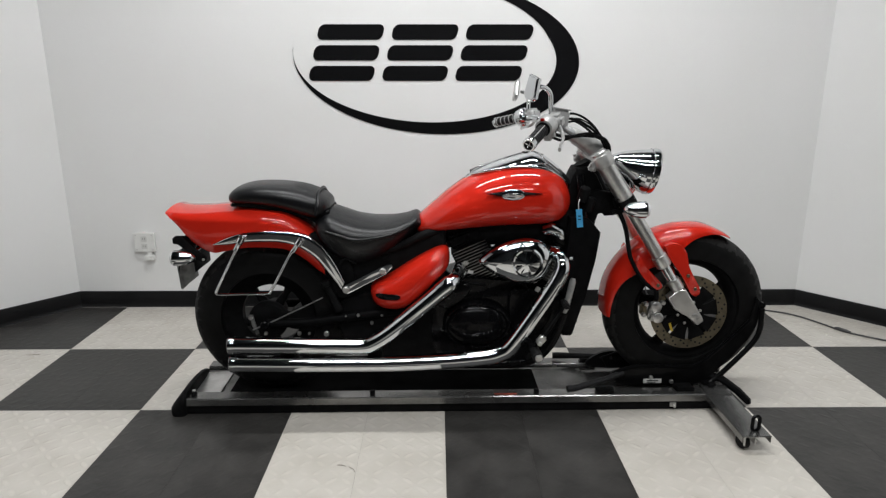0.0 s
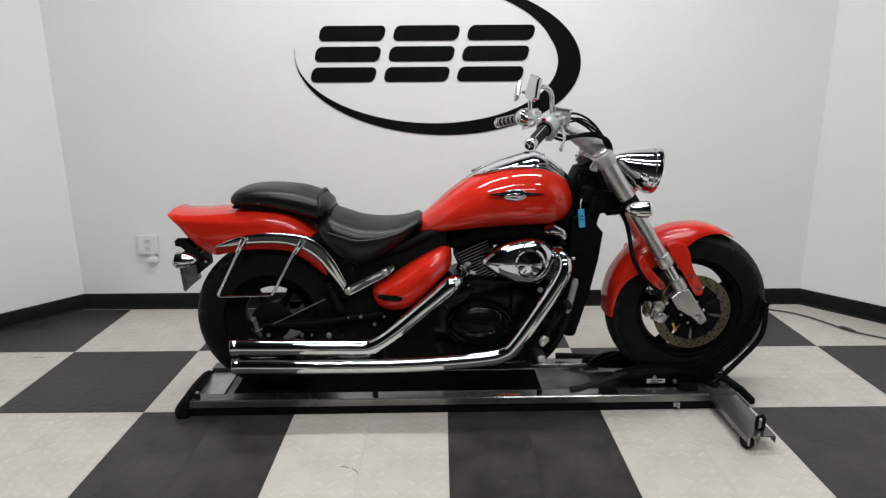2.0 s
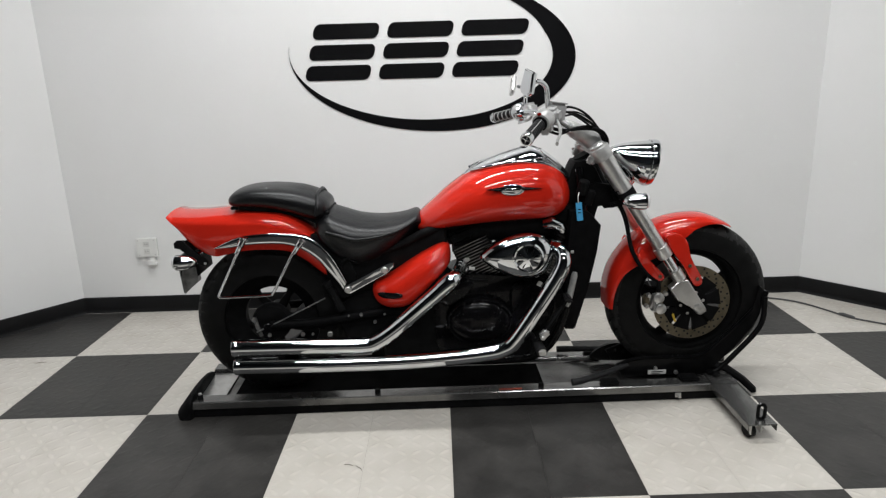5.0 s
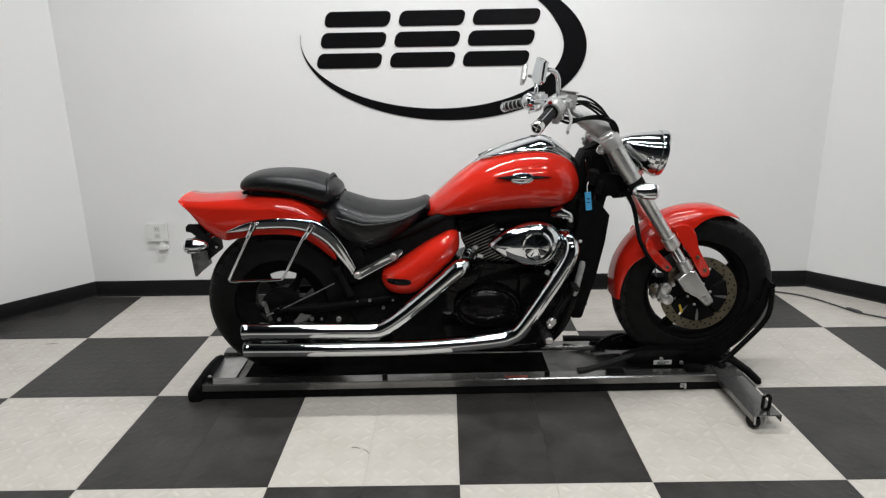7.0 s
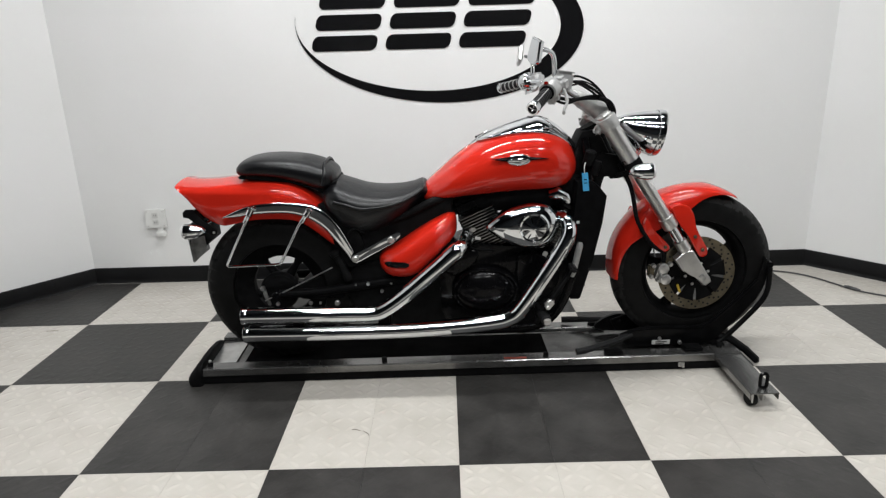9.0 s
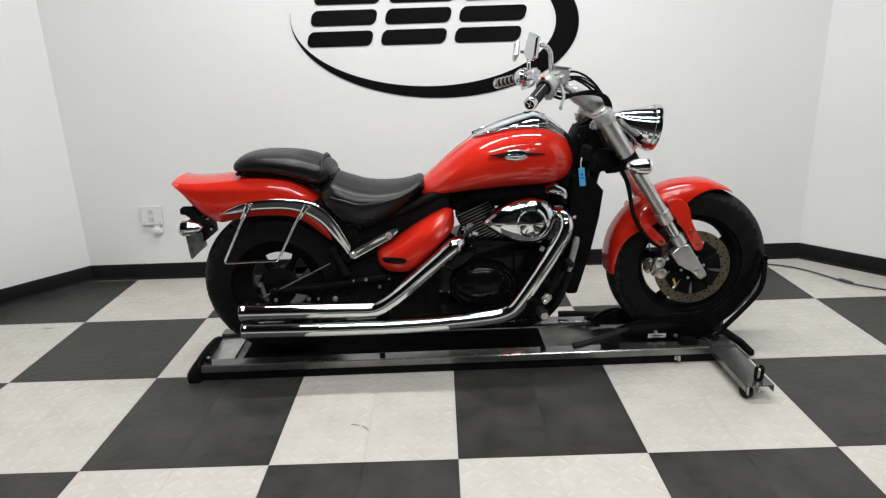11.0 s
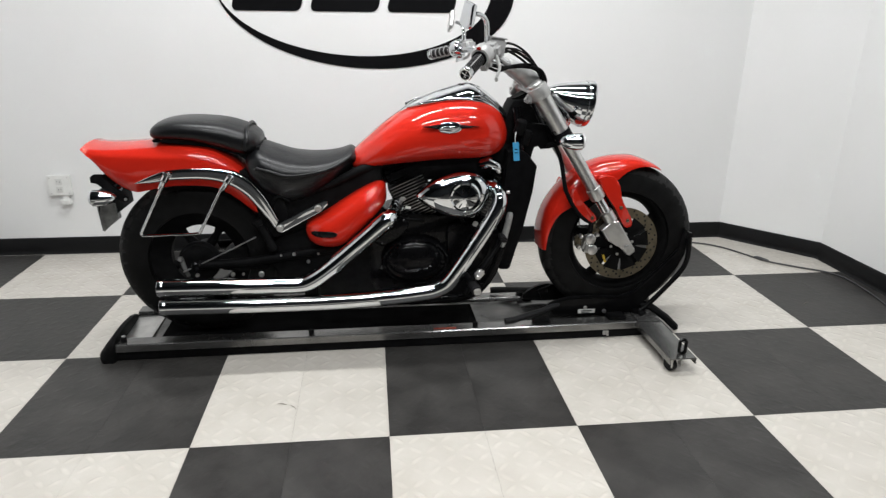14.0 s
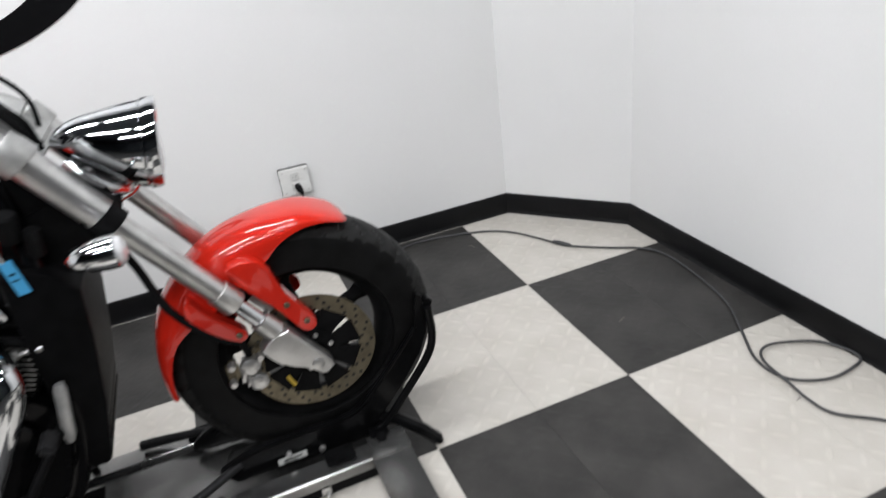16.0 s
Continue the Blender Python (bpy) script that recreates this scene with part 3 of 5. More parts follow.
tube(bm, [(2.30, 0.82, 0.100), (2.355, 0.852, 0.092), (2.410, 0.885, 0.055), (2.446, 0.908, 0.020), (2.449, 0.910, 0.010)], [0.016, 0.017, 0.017, 0.016, 0.011], 8)
part("stay_foot", bm, BLACK_TUBE, DOLLY)
bm = bmesh.new()
box(bm, (2.30, C, 0.075), (0.05, 0.24, 0.016), 0.003)
part("cross_bar", bm, BLACK_TUBE, DOLLY)


# ---------------------------------------------------------------- the motorcycle
BIKE = thing("motorcycle", (1.36, C, 0.05), "red cruiser motorcycle with chrome exhausts standing on a dolly", "motorcycle")
LEANING.add(BIKE.name)


def pair(fn):
    for s in (-1, 1):
        fn(s)


def tyre(bm, c, R, W, rim, seg=216):
    """A tyre whose tread has slanted grooves cut in."""
    h = W / 2
    prof = []
    for k in range(25):
        a = math.pi * k / 24
        y = -h * math.cos(a)
        y = math.copysign(h * abs(math.cos(a)) ** 0.75, y)
        r = rim + (R - rim) * math.sin(a) ** 0.62
        prof.append((y, max(r, rim)))
    inner = [(h * 0.72, rim - 0.004), (-h * 0.72, rim - 0.004)]
    loops = []
    for k in range(seg):
        ring = []
        for y, r in prof:
            d = 0.0
            u = abs(y) / h
            if r > R - 0.035:
                ph = (k + int(u * 7) + (3 if y > 0 else 0)) % 6
                if u > 0.24 and u < 0.93 and ph == 0:
                    d = 0.008
                if abs(u - 0.12) < 0.05:
                    d = 0.005
            a = 2 * math.pi * k / seg
            ring.append(c + Vector((math.cos(a) * (r - d), y, math.sin(a) * (r - d))))
        for y, r in inner:
            a = 2 * math.pi * k / seg
            ring.append(c + Vector((math.cos(a) * r, y, math.sin(a) * r)))
        loops.append(ring)
    vs = [[bm.verts.new(q) for q in ring] for ring in loops]
    n = len(vs[0])
    for k in range(seg):
        a, b = vs[k], vs[(k + 1) % seg]
        for i in range(n):
            bm.faces.new((a[i], a[(i + 1) % n], b[(i + 1) % n], b[i]))
    return bm


def wheel(name, c, R, W, rim, spokes, phase, label, broad=1.0, deep=0.034):
    bm = bmesh.new()
    hoop(bm, [(-W * 0.40, rim + 0.006), (-W * 0.40, rim - 0.006), (-W * 0.32, rim - 0.020), (-W * 0.1, rim - deep), (W * 0.1, rim - deep), (W * 0.32, rim - 0.020), (W * 0.40, rim - 0.006), (W * 0.40, rim + 0.006)], c, 72)
    w = part(name, bm, BLACK_SATIN, BIKE, label)
    bm = bmesh.new()
    tyre(bm, c, R, W, rim)
    rubber = part("tyre", bm, RUBBER, w, "worn black tyre with slanted tread grooves", angle=30)
    # the tread band takes a paler black than the sidewalls
    rubber.data.materials.append(TREAD)
    mid = sum((v.co for v in rubber.data.vertices), Vector()) / len(rubber.data.vertices)
    for f in rubber.data.polygons:
        if math.hypot(f.center.x - mid.x, f.center.z - mid.z) > R - 0.034:
            f.material_index = 1
    bm = bmesh.new()
    lathe(bm, [(-0.065, 0.0), (-0.065, 0.035), (-0.05, 0.045), (0.05, 0.045), (0.065, 0.035), (0.065, 0.0)], c, (0, 1, 0), 28)
    part("hub", bm, BLACK_SATIN, w)
    for k in range(spokes):
        a = 2 * math.pi * k / spokes + phase
        d, q = Vector((math.cos(a), 0, math.sin(a))), Vector((-math.sin(a), 0, math.cos(a)))
        bm = bmesh.new()
        loops = []
        for r, wd, th in ((0.035, 0.030, 0.020), (0.08, 0.024, 0.018), (rim - deep - 0.026, 0.018, 0.014), (rim - deep + 0.004, 0.030, 0.016)):
            p = c + d * r
            loops.append([p + q * (wd * broad * math.cos(b)) + Vector((0, th * math.sin(b), 0)) for b in [2 * math.pi * i / 10 for i in range(10)]])
        rings(bm, loops)
        part("spoke", bm, BLACK_SATIN, w)
    return w


front = wheel("front_wheel", FW, 0.322, 0.130, 0.212, 5, 0.45, "black cast front wheel")
rear = wheel("rear_wheel", RW, 0.313, 0.170, 0.190, 5, 0.995, "black cast rear wheel", 0.7, 0.066)

# front brake
bm = bmesh.new()
yd = C - 0.086
hoop(bm, [(yd - C - 0.0025, 0.152), (yd - C - 0.0025, 0.112), (yd - C + 0.0025, 0.112), (yd - C + 0.0025, 0.152)], FW, 80)
disc = part("brake_disc", bm, DISC, front, "drilled steel brake disc, brownish")
bm = bmesh.new()
for k in range(54):
    a = 2 * math.pi * k / 54
    r = (0.121, 0.132, 0.143)[k % 3]
    lathe(bm, [(0, 0.0045), (0.0006, 0.0045)], FW + Vector((math.cos(a) * r, yd - C - 0.0026, math.sin(a) * r)), (0, -1, 0), 8)
tagged(part("drilling", bm, DARK, front), kind="stuff")
bm = bmesh.new()
hoop(bm, [(yd - C - 0.004, 0.062), (yd - C - 0.004, 0.030), (yd - C + 0.004, 0.030), (yd - C + 0.004, 0.062)], FW, 40)
part("disc_carrier", bm, BLACK_SATIN, front)
for k in range(9):
    a = 2 * math.pi * k / 9 + 0.2
    d, q = Vector((math.cos(a), 0, math.sin(a))), Vector((-math.sin(a), 0, math.cos(a)))
    loops = []
    for r, wd in ((0.055, 0.019), (0.085, 0.0245), (0.113, 0.034)):
        p = FW + d * r + Vector((0, yd - C, 0))
        loops.append([p + q * wd + Vector((0, -0.003, 0)), p - q * wd + Vector((0, -0.003, 0)), p - q * wd + Vector((0, 0.003, 0)), p + q * wd + Vector((0, 0.003, 0))])
    bm = bmesh.new()
    rings(bm, loops)
    part("carrier_arm", bm, BLACK_SATIN, front)
for k in range(6):
    a = 2 * math.pi * k / 6 + 0.2
    bolt(front, FW + Vector((math.cos(a) * 0.045, yd - C - 0.004, math.sin(a) * 0.045)), (0, -1, 0), 0.006, 0.005)

# small yellow mark laid over the disc carrier
bm = bmesh.new()
box(bm, FW + Vector((-0.066, yd - C - 0.0036, -0.062)), (0.009, 0.001, 0.036), 0, Matrix.Rotation(-0.35, 3, "Y"))
part("label", bm, YELLOW, front, "small yellow mark")
bm = bmesh.new()
box(bm, (2.047, C - 0.092, 0.395), (0.040, 0.05, 0.080), 0.012, Matrix.Rotation(0.25, 3, "Y"), 3)
cal = part("brake_caliper", bm, STEEL, BIKE, "cast alloy brake caliper")
for dx, dz in ((0.002, 0.026), (0.012, -0.020)):
    bm = bmesh.new()
    lathe(bm, [(0, 0.021), (0.012, 0.021), (0.016, 0.015), (0.016, 0.0)], (2.045 + dx, C - 0.114, 0.395 + dz), (0, -1, 0), 18)
    part("piston_housing", bm, STEEL, cal)
for dx, dz in ((-0.035, 0.035), (-0.042, -0.010), (0.03, 0.04)):
    bolt(cal, (2.045 + dx, C - 0.105, 0.395 + dz), (0, -1, 0), 0.009, 0.018)
bm = bmesh.new()
box(bm, (2.008, C - 0.085, 0.40), (0.026, 0.03, 0.05), 0.007)
part("bracket", bm, DISC, cal)
bm = bmesh.new()
tube(bm, [Vector(q) for q in smooth([(2.052, C - 0.10, 0.440), (2.046, C - 0.108, 0.482), (2.020, C - 0.112, 0.500), (1.990, C - 0.113, 0.528), (1.958, C - 0.113, 0.572), (1.934, C - 0.113, 0.618), (1.922, C - 0.112, 0.665), (1.912, C - 0.110, 0.715), (1.896, C - 0.105, 0.765), (1.862, C - 0.080, 0.835)], 5)], 0.0085, 10)
part("brake_hose", bm, BLACK_SATIN, BIKE, "black brake hose")


# forks
def fork_leg(s):
    y = C + s * 0.128
    top, low = Vector((1.763, y, 1.052)), Vector((2.191, y, 0.390))
    ax = (low - top).normalized()
    L = (low - top).length
    bm = bmesh.new()
    lathe(bm, [(0.030, 0.014), (0.031, 0.024), (0.036, 0.028), (0.060, 0.028), (0.064, 0.0315), (0.235, 0.0315), (0.238, 0.028), (0.24, 0.02)], top, ax, 28)
    leg = part("fork_leg", bm, STEEL, BIKE, "polished fork leg with satin upper cover")
    bm = bmesh.new()
    lathe(bm, [(0.043, 0.026), (0.045, 0.036), (0.049, 0.038), (0.088, 0.038), (0.092, 0.036), (0.094, 0.026)], top, ax, 28)
    box(bm, top + ax * 0.068 + Vector((-0.036, 0, -0.022)), (0.022, 0.030, 0.040), 0.005, Matrix.Rotation(0.57, 3, "Y"), 2)
    clamp = part("yoke_clamp", bm, ALLOY, leg, "cast alloy yoke clamp")
    for k in (0.056, 0.080):
        bolt(clamp, top + ax * k + Vector((-0.040, s * 0.014, -0.025)), (0, s, 0), 0.006, 0.006)
    bm = bmesh.new()
    lathe(bm, [(0.236, 0.020), (0.236, 0.0335), (0.268, 0.0335), (0.268, 0.020)], top, ax, 24)
    part("clamp_collar", bm, BLACK_SATIN, leg, "black clamp collar")
    bm = bmesh.new()
    lathe(bm, [(0.235, 0.024), (0.50, 0.0245), (0.502, 0.029), (0.545, 0.0295), (0.55, 0.027), (0.552, 0.018)], top, ax, 28)
    part("lower_cover", bm, STEEL, leg, "satin metal fork cover")
    bm = bmesh.new()
    lathe(bm, [(0.55, 0.0185), (0.68, 0.0185)], top, ax, 24)
    part("inner_tube", bm, CHROME, leg, "chrome inner tube")
    bm = bmesh.new()
    slab(bm, [(2.081, 0.464), (2.103, 0.486), (2.127, 0.498), (2.147, 0.500), (2.223, 0.384), (2.227, 0.370), (2.207, 0.354), (2.193, 0.358), (2.165, 0.396), (2.141, 0.408), (2.115, 0.414), (2.099, 0.438)], *sorted((y - s * 0.022, y + s * 0.022)), 0.006, 3)
    lathe(bm, [(0.615, 0.020), (0.615, 0.0245), (0.66, 0.0255)], top, ax, 20)
    part("axle_clamp", bm, STEEL, leg, "cast alloy axle clamp")
    bolt(leg, low + Vector((0, s * 0.022, 0)), (0, s, 0), 0.014, 0.007, STEEL, "axle_nut")


pair(fork_leg)
bm = bmesh.new()
box(bm, (1.803, C, 0.988), (0.075, 0.30, 0.038), 0.012, Matrix.Rotation(0.57, 3, "Y"), 3)
part("top_yoke", bm, ALLOY, BIKE, "cast alloy top yoke")
bm = bmesh.new()
box(bm, (1.885, C, 0.845), (0.07, 0.30, 0.035), 0.010, Matrix.Rotation(0.57, 3, "Y"), 3)
part("lower_yoke", bm, BLACK_SATIN, BIKE, "black lower yoke")
bm = bmesh.new()
tube(bm, [(1.757, C, 0.975), (1.83, C, 0.83)], 0.040, 18)
part("steering_head", bm, BLACK_SATIN, BIKE)


# front mudguard
def arc_guard(name, c, stations, label, thick=0.003):
    """A rounded guard round a wheel: stations of (angle, outer radius, half width, depth of the sides)."""
    bm = bmesh.new()
    loops = []
    for a, r, w, d in smooth(stations, 6):
        a = math.radians(a)
        e = Vector((math.cos(a), 0, math.sin(a)))
        out, inn = [], []
        for k in range(17):
            t = -1 + k / 8
            ang = t * math.pi / 2
            y = w * math.copysign(abs(math.sin(ang)) ** 0.8, t)
            dep = d * (1 - abs(math.cos(ang)) ** 0.8)
            out.append(c + e * (r - dep) + Vector((0, y, 0)))
            inn.append(c + e * (r - dep - thick * math.cos(ang)) + Vector((0, y * (1 - thick / w), 0)))
        loops.append(out + inn[::-1])
    rings(bm, loops)
    return part(name, bm, PAINT, BIKE, label)


guard = arc_guard("front_fender", FW, [(62, 0.331, 0.046, 0.005), (66, 0.339, 0.070, 0.010), (74, 0.345, 0.080, 0.018), (82, 0.349, 0.084, 0.032), (91, 0.348, 0.087, 0.052), (100, 0.349, 0.089, 0.082), (115, 0.350, 0.090, 0.103), (130, 0.347, 0.090, 0.102), (143, 0.345, 0.089, 0.075), (155, 0.342, 0.088, 0.046), (165, 0.338, 0.086, 0.033), (175, 0.334, 0.084, 0.025), (184, 0.331, 0.080, 0.020)], "glossy red front fender")


def fender_stay(s):
    y = C + s * 0.106
    a, b = sorted((C + s * 0.082, y + s * 0.012))
    bm = bmesh.new()
    slab(bm, round_outline([(2.062, 0.662), (2.108, 0.674), (2.143, 0.649), (2.163, 0.583), (2.192, 0.530), (2.213, 0.493), (2.213, 0.471), (2.195, 0.462), (2.177, 0.477), (2.137, 0.546), (2.100, 0.595)], 4), a, b, 0.005)
    part("fender_stay", bm, PAINT, guard)
    bm = bmesh.new()
    slab(bm, round_outline([(1.970, 0.622), (1.984, 0.602), (2.002, 0.576), (2.060, 0.516), (2.064, 0.495), (2.044, 0.488), (2.018, 0.508), (1.977, 0.552), (1.958, 0.585)], 4), a, b, 0.005)
    part("fender_stay", bm, PAINT, guard)
    for x, z in ((2.194, 0.493), (2.161, 0.547), (2.048, 0.508)):
        bolt(guard, (x, y + s * 0.012, z), (0, s, 0), 0.007, 0.005, DISC)


pair(fender_stay)

# headlamp: a bullet shell whose rim leans forward into a short peak
def lamp_ring(x, zc, r, shear, seg=48):
    ring = []
    r *= 0.965
    for k in range(seg):
        a = 2 * math.pi * k / seg
        h = r * math.sin(a)
        ring.append((x - 0.012 + 1.7 * shear * h + max(0.0, h) * shear * 0.3, C - 0.028 + r * math.cos(a), zc + 0.002 + h))
    return ring


bm = bmesh.new()
shell = smooth([(1.852, 0.974, 0.002, 0.0), (1.860, 0.973, 0.016, 0.0), (1.878, 0.968, 0.035, 0.0), (1.905, 0.961, 0.052, 0.0), (1.940, 0.951, 0.068, 0.02), (1.975, 0.942, 0.081, 0.05), (2.000, 0.938, 0.0865, 0.08), (2.006, 0.9375, 0.0870, 0.09)], 4)
rim = [(2.007, 0.9373, 0.0855, 0.09), (2.009, 0.9372, 0.0895, 0.09), (2.012, 0.937, 0.0905, 0.09), (2.026, 0.937, 0.0910, 0.10), (2.033, 0.937, 0.0895, 0.10), (2.034, 0.937, 0.084, 0.10), (2.026, 0.937, 0.080, 0.10)]
rings(bm, [lamp_ring(*q) for q in shell] + [lamp_ring(*q) for q in rim])
lamp = part("headlight", bm, CHROME, BIKE, "chrome bullet headlight shell with a peaked rim")
bm = bmesh.new()
rings(bm, [lamp_ring(2.027, 0.937, 0.0815, 0.10), lamp_ring(2.033, 0.937, 0.066, 0.08), lamp_ring(2.037, 0.937, 0.04, 0.05), lamp_ring(2.038, 0.937, 0.004, 0.0)])
part("lens", bm, LENS, lamp, "clear headlight lens")
bm = bmesh.new()
tube(bm, [Vector(q) for q in smooth([(1.955, C, 0.873), (1.935, C, 0.852), (1.90, C, 0.842), (1.87, C, 0.835)], 4)], 0.018, 12)
part("mount", bm, CHROME, lamp)
bm = bmesh.new()
tube(bm, [Vector(q) for q in smooth([(1.862, C - 0.060, 0.945), (1.885, C - 0.075, 0.915), (1.915, C - 0.070, 0.885), (1.935, C - 0.045, 0.868)], 5)], 0.012, 10)
part("bracket", bm, CHROME, lamp, "chrome bracket arm")


def indicator(at, way, label, arm):
    bm = bmesh.new()
    lathe(bm, [(0, 0.0), (0.003, 0.008), (0.015, 0.018), (0.035, 0.026), (0.06, 0.0295), (0.078, 0.0295), (0.080, 0.026), (0.080, 0)], at, way, 28)
    t = part("turn_signal", bm, CHROME, BIKE, label)
    bm = bmesh.new()
    lathe(bm, [(0.0805, 0.026), (0.088, 0.022), (0.093, 0.010), (0.094, 0)], at, way, 24)
    part("lens", bm, LENS, t, "clear signal lens")
    bm = bmesh.new()
    tube(bm, [Vector(at) + Vector(way) * 0.045, Vector(arm)], 0.010, 10)
    part("stem", bm, CHROME, t)


pair(lambda s: indicator((1.843, C + s * 0.283, 0.840), (1, 0, 0), "small chrome bullet turn signal", (1.895, C + s * 0.13, 0.820)))
pair(lambda s: indicator((0.284, C + s * 0.155, 0.633), (-1, 0, 0), "small chrome bullet rear turn signal", (0.26, C + s * 0.05, 0.64)))

# handlebar
GR0, GR1 = Vector((1.484, 0.32, 1.084)), Vector((1.541, 0.420, 1.1225))
GL0, GL1 = Vector((1.458, 1.15, 1.098)), Vector((1.535, 1.06, 1.122))
bm = bmesh.new()
pts = smooth([GR0, GR1, (1.615, 0.56, 1.125), (1.665, 0.66, 1.10), (1.705, 0.72, 1.085), (1.705, 0.80, 1.085), (1.655, 0.88, 1.10), (1.60, 0.97, 1.125), GL1, GL0], 5)
tube(bm, [Vector(q) for q in pts], 0.0145, 16)
bar = part("handlebar", bm, CHROME, BIKE, "chrome pull-back handlebar")
for y in (0.715, 0.805):
    bm = bmesh.new()
    tube(bm, [Vector(q) for q in smooth([(1.80, y, 1.02), (1.765, y, 1.045), (1.725, y, 1.07), (1.690, y, 1.085)], 4)], [0.034] * 4 + [0.032] * 4 + [0.028] * 4 + [0.024], 14)
    part("riser", bm, ALLOY, bar, "cast alloy riser")


def hand_grip(a, b, s):
    d = (b - a).normalized()
    L = (b - a).length
    bm = bmesh.new()
    prof = [(0.004, 0.010), (0.004, 0.0175)]
    k = 0
    while 0.012 + k * 0.012 < L - 0.012:
        h = 0.010 + k * 0.012
        prof += [(h, 0.0175), (h + 0.001, 0.0195), (h + 0.008, 0.0195), (h + 0.009, 0.0175)]
        k += 1
    prof += [(L - 0.004, 0.0175), (L, 0.021), (L + 0.004, 0.021), (L + 0.004, 0.01)]
    lathe(bm, prof, a, d, 20)
    g = part("hand_grip", bm, GRIP, bar, "black ribbed rubber grip with chrome ends")
    bm = bmesh.new()
    lathe(bm, [(0.008, 0.0), (0.008, 0.0215), (-0.008, 0.0215), (-0.012, 0.0195), (-0.012, 0.0155), (-0.005, 0.0145), (-0.005, 0)], a, d, 24)
    cap = part("bar_end", bm, CHROME, bar, "chrome bar end")
    bm = bmesh.new()
    lathe(bm, [(-0.005, 0.0), (-0.005, 0.0143), (-0.0065, 0.0143), (-0.0065, 0.0)], a, d, 20)
    part("end_inset", bm, BLACK_SATIN, cap, "black inset")
    for k in range(2):
        u = d.cross(Vector((0, 0, 1))).normalized()
        w = d.cross(u)
        q = u * math.cos(0.5 + k * 1.57) + w * math.sin(0.5 + k * 1.57)
        bm = bmesh.new()
        tube(bm, [a - d * 0.008 - q * 0.0145, a - d * 0.010, a - d * 0.008 + q * 0.0145], 0.0022, 6)
        part("end_bar", bm, CHROME, cap)
    for k in range(6):
        an = 2 * math.pi * k / 6
        u = d.cross(Vector((0, 0, 1))).normalized()
        w = d.cross(u)
        bm = bmesh.new()
        q0, q1 = a + d * 0.014 + (u * math.cos(an) + w * math.sin(an)) * 0.0202, b - d * 0.01 + (u * math.cos(an) + w * math.sin(an)) * 0.0202
        if k % 2:
            tube(bm, [q0, q1], 0.0015, 6)
            part("grip_stripe", bm, SILVER, bar)
    if s > 0:
        for k in range(5):
            h = 0.014 + k * (L - 0.024) / 4
            bm = bmesh.new()
            lathe(bm, [(h - 0.0025, 0.018), (h - 0.002, 0.0218), (h + 0.002, 0.0218), (h + 0.0025, 0.018)], a, d, 20)
            part("grip_ring", bm, SILVER, bar)
    # switch housing and lever perch
    p = b + d * 0.028
    bm = bmesh.new()
    lathe(bm, [(-0.026, 0.018), (-0.024, 0.030), (-0.008, 0.036), (0.016, 0.036), (0.026, 0.028), (0.028, 0.014)], p, d, 20)
    box(bm, p + Vector((0.006, 0, -0.022)), (0.046, 0.050, 0.052), 0.014, d.to_track_quat("X", "Z").to_matrix(), 3)
    h = part("switch_housing", bm, SILVER if s < 0 else CHROME, bar, "silver switch housing")
    bm = bmesh.new()
    box(bm, p + Vector((-0.018, -0.028 if s < 0 else 0.0, 0.022)), (0.014, 0.008, 0.010), 0.002)
    part("switch", bm, PAINT_DARK if s < 0 else BLACK_SATIN, h)
    bm = bmesh.new()
    lathe(bm, [(-0.034, 0.014), (-0.034, 0.0245), (-0.027, 0.0245), (-0.027, 0.014)], p, d, 20)
    part("throttle_ring", bm, BLACK_SATIN, h)
    for t in (0.6, 2.2, 3.8):
        u = d.cross(Vector((0, 0, 1))).normalized()
        w = d.cross(u)
        bolt(h, p + d * 0.004 + (u * math.cos(t) + w * math.sin(t)) * 0.034, u * math.cos(t) + w * math.sin(t), 0.006, 0.006, CHROME)
    p2 = b + d * 0.062
    bm = bmesh.new()
    box(bm, p2 + Vector((0.018, 0, 0.004)), (0.055, 0.058, 0.05), 0.013, d.to_track_quat("X", "Z").to_matrix(), 3)
    part("lever_perch", bm, SILVER, bar, "silver lever perch")
    bm = bmesh.new()
    off = Vector((0.052, 0, -0.012))
    tube(bm, [Vector(q) for q in smooth([p2 + Vector((0.03, 0, 0)), b + off + Vector((0.014, s * 0.004, -0.014)), (a + b) / 2 + off + Vector((0.026, 0, -0.018)), a * 0.8 + b * 0.2 + off + Vector((0.036, -s * 0.004, -0.016))], 5)], [0.008] * 6 + [0.0065] * 6 + [0.0055] * 3 + [0.008], 10, 0.7)
    part("lever", bm, ALLOY, bar, "polished lever")


hand_grip(GR0, GR1, -1)
hand_grip(GL0, GL1, 1)
bm = bmesh.new()
box(bm, (1.607, 0.505, 1.154), (0.058, 0.066, 0.058), 0.006, Matrix.Rotation(0.15, 3, "Y"), 2)
res = part("brake_reservoir", bm, SILVER, bar, "silver brake fluid reservoir")
bm = bmesh.new()
box(bm, (1.612, 0.505, 1.185), (0.061, 0.069, 0.005), 0.002, Matrix.Rotation(0.15, 3, "Y"), 2)
part("lid", bm, SILVER, res)


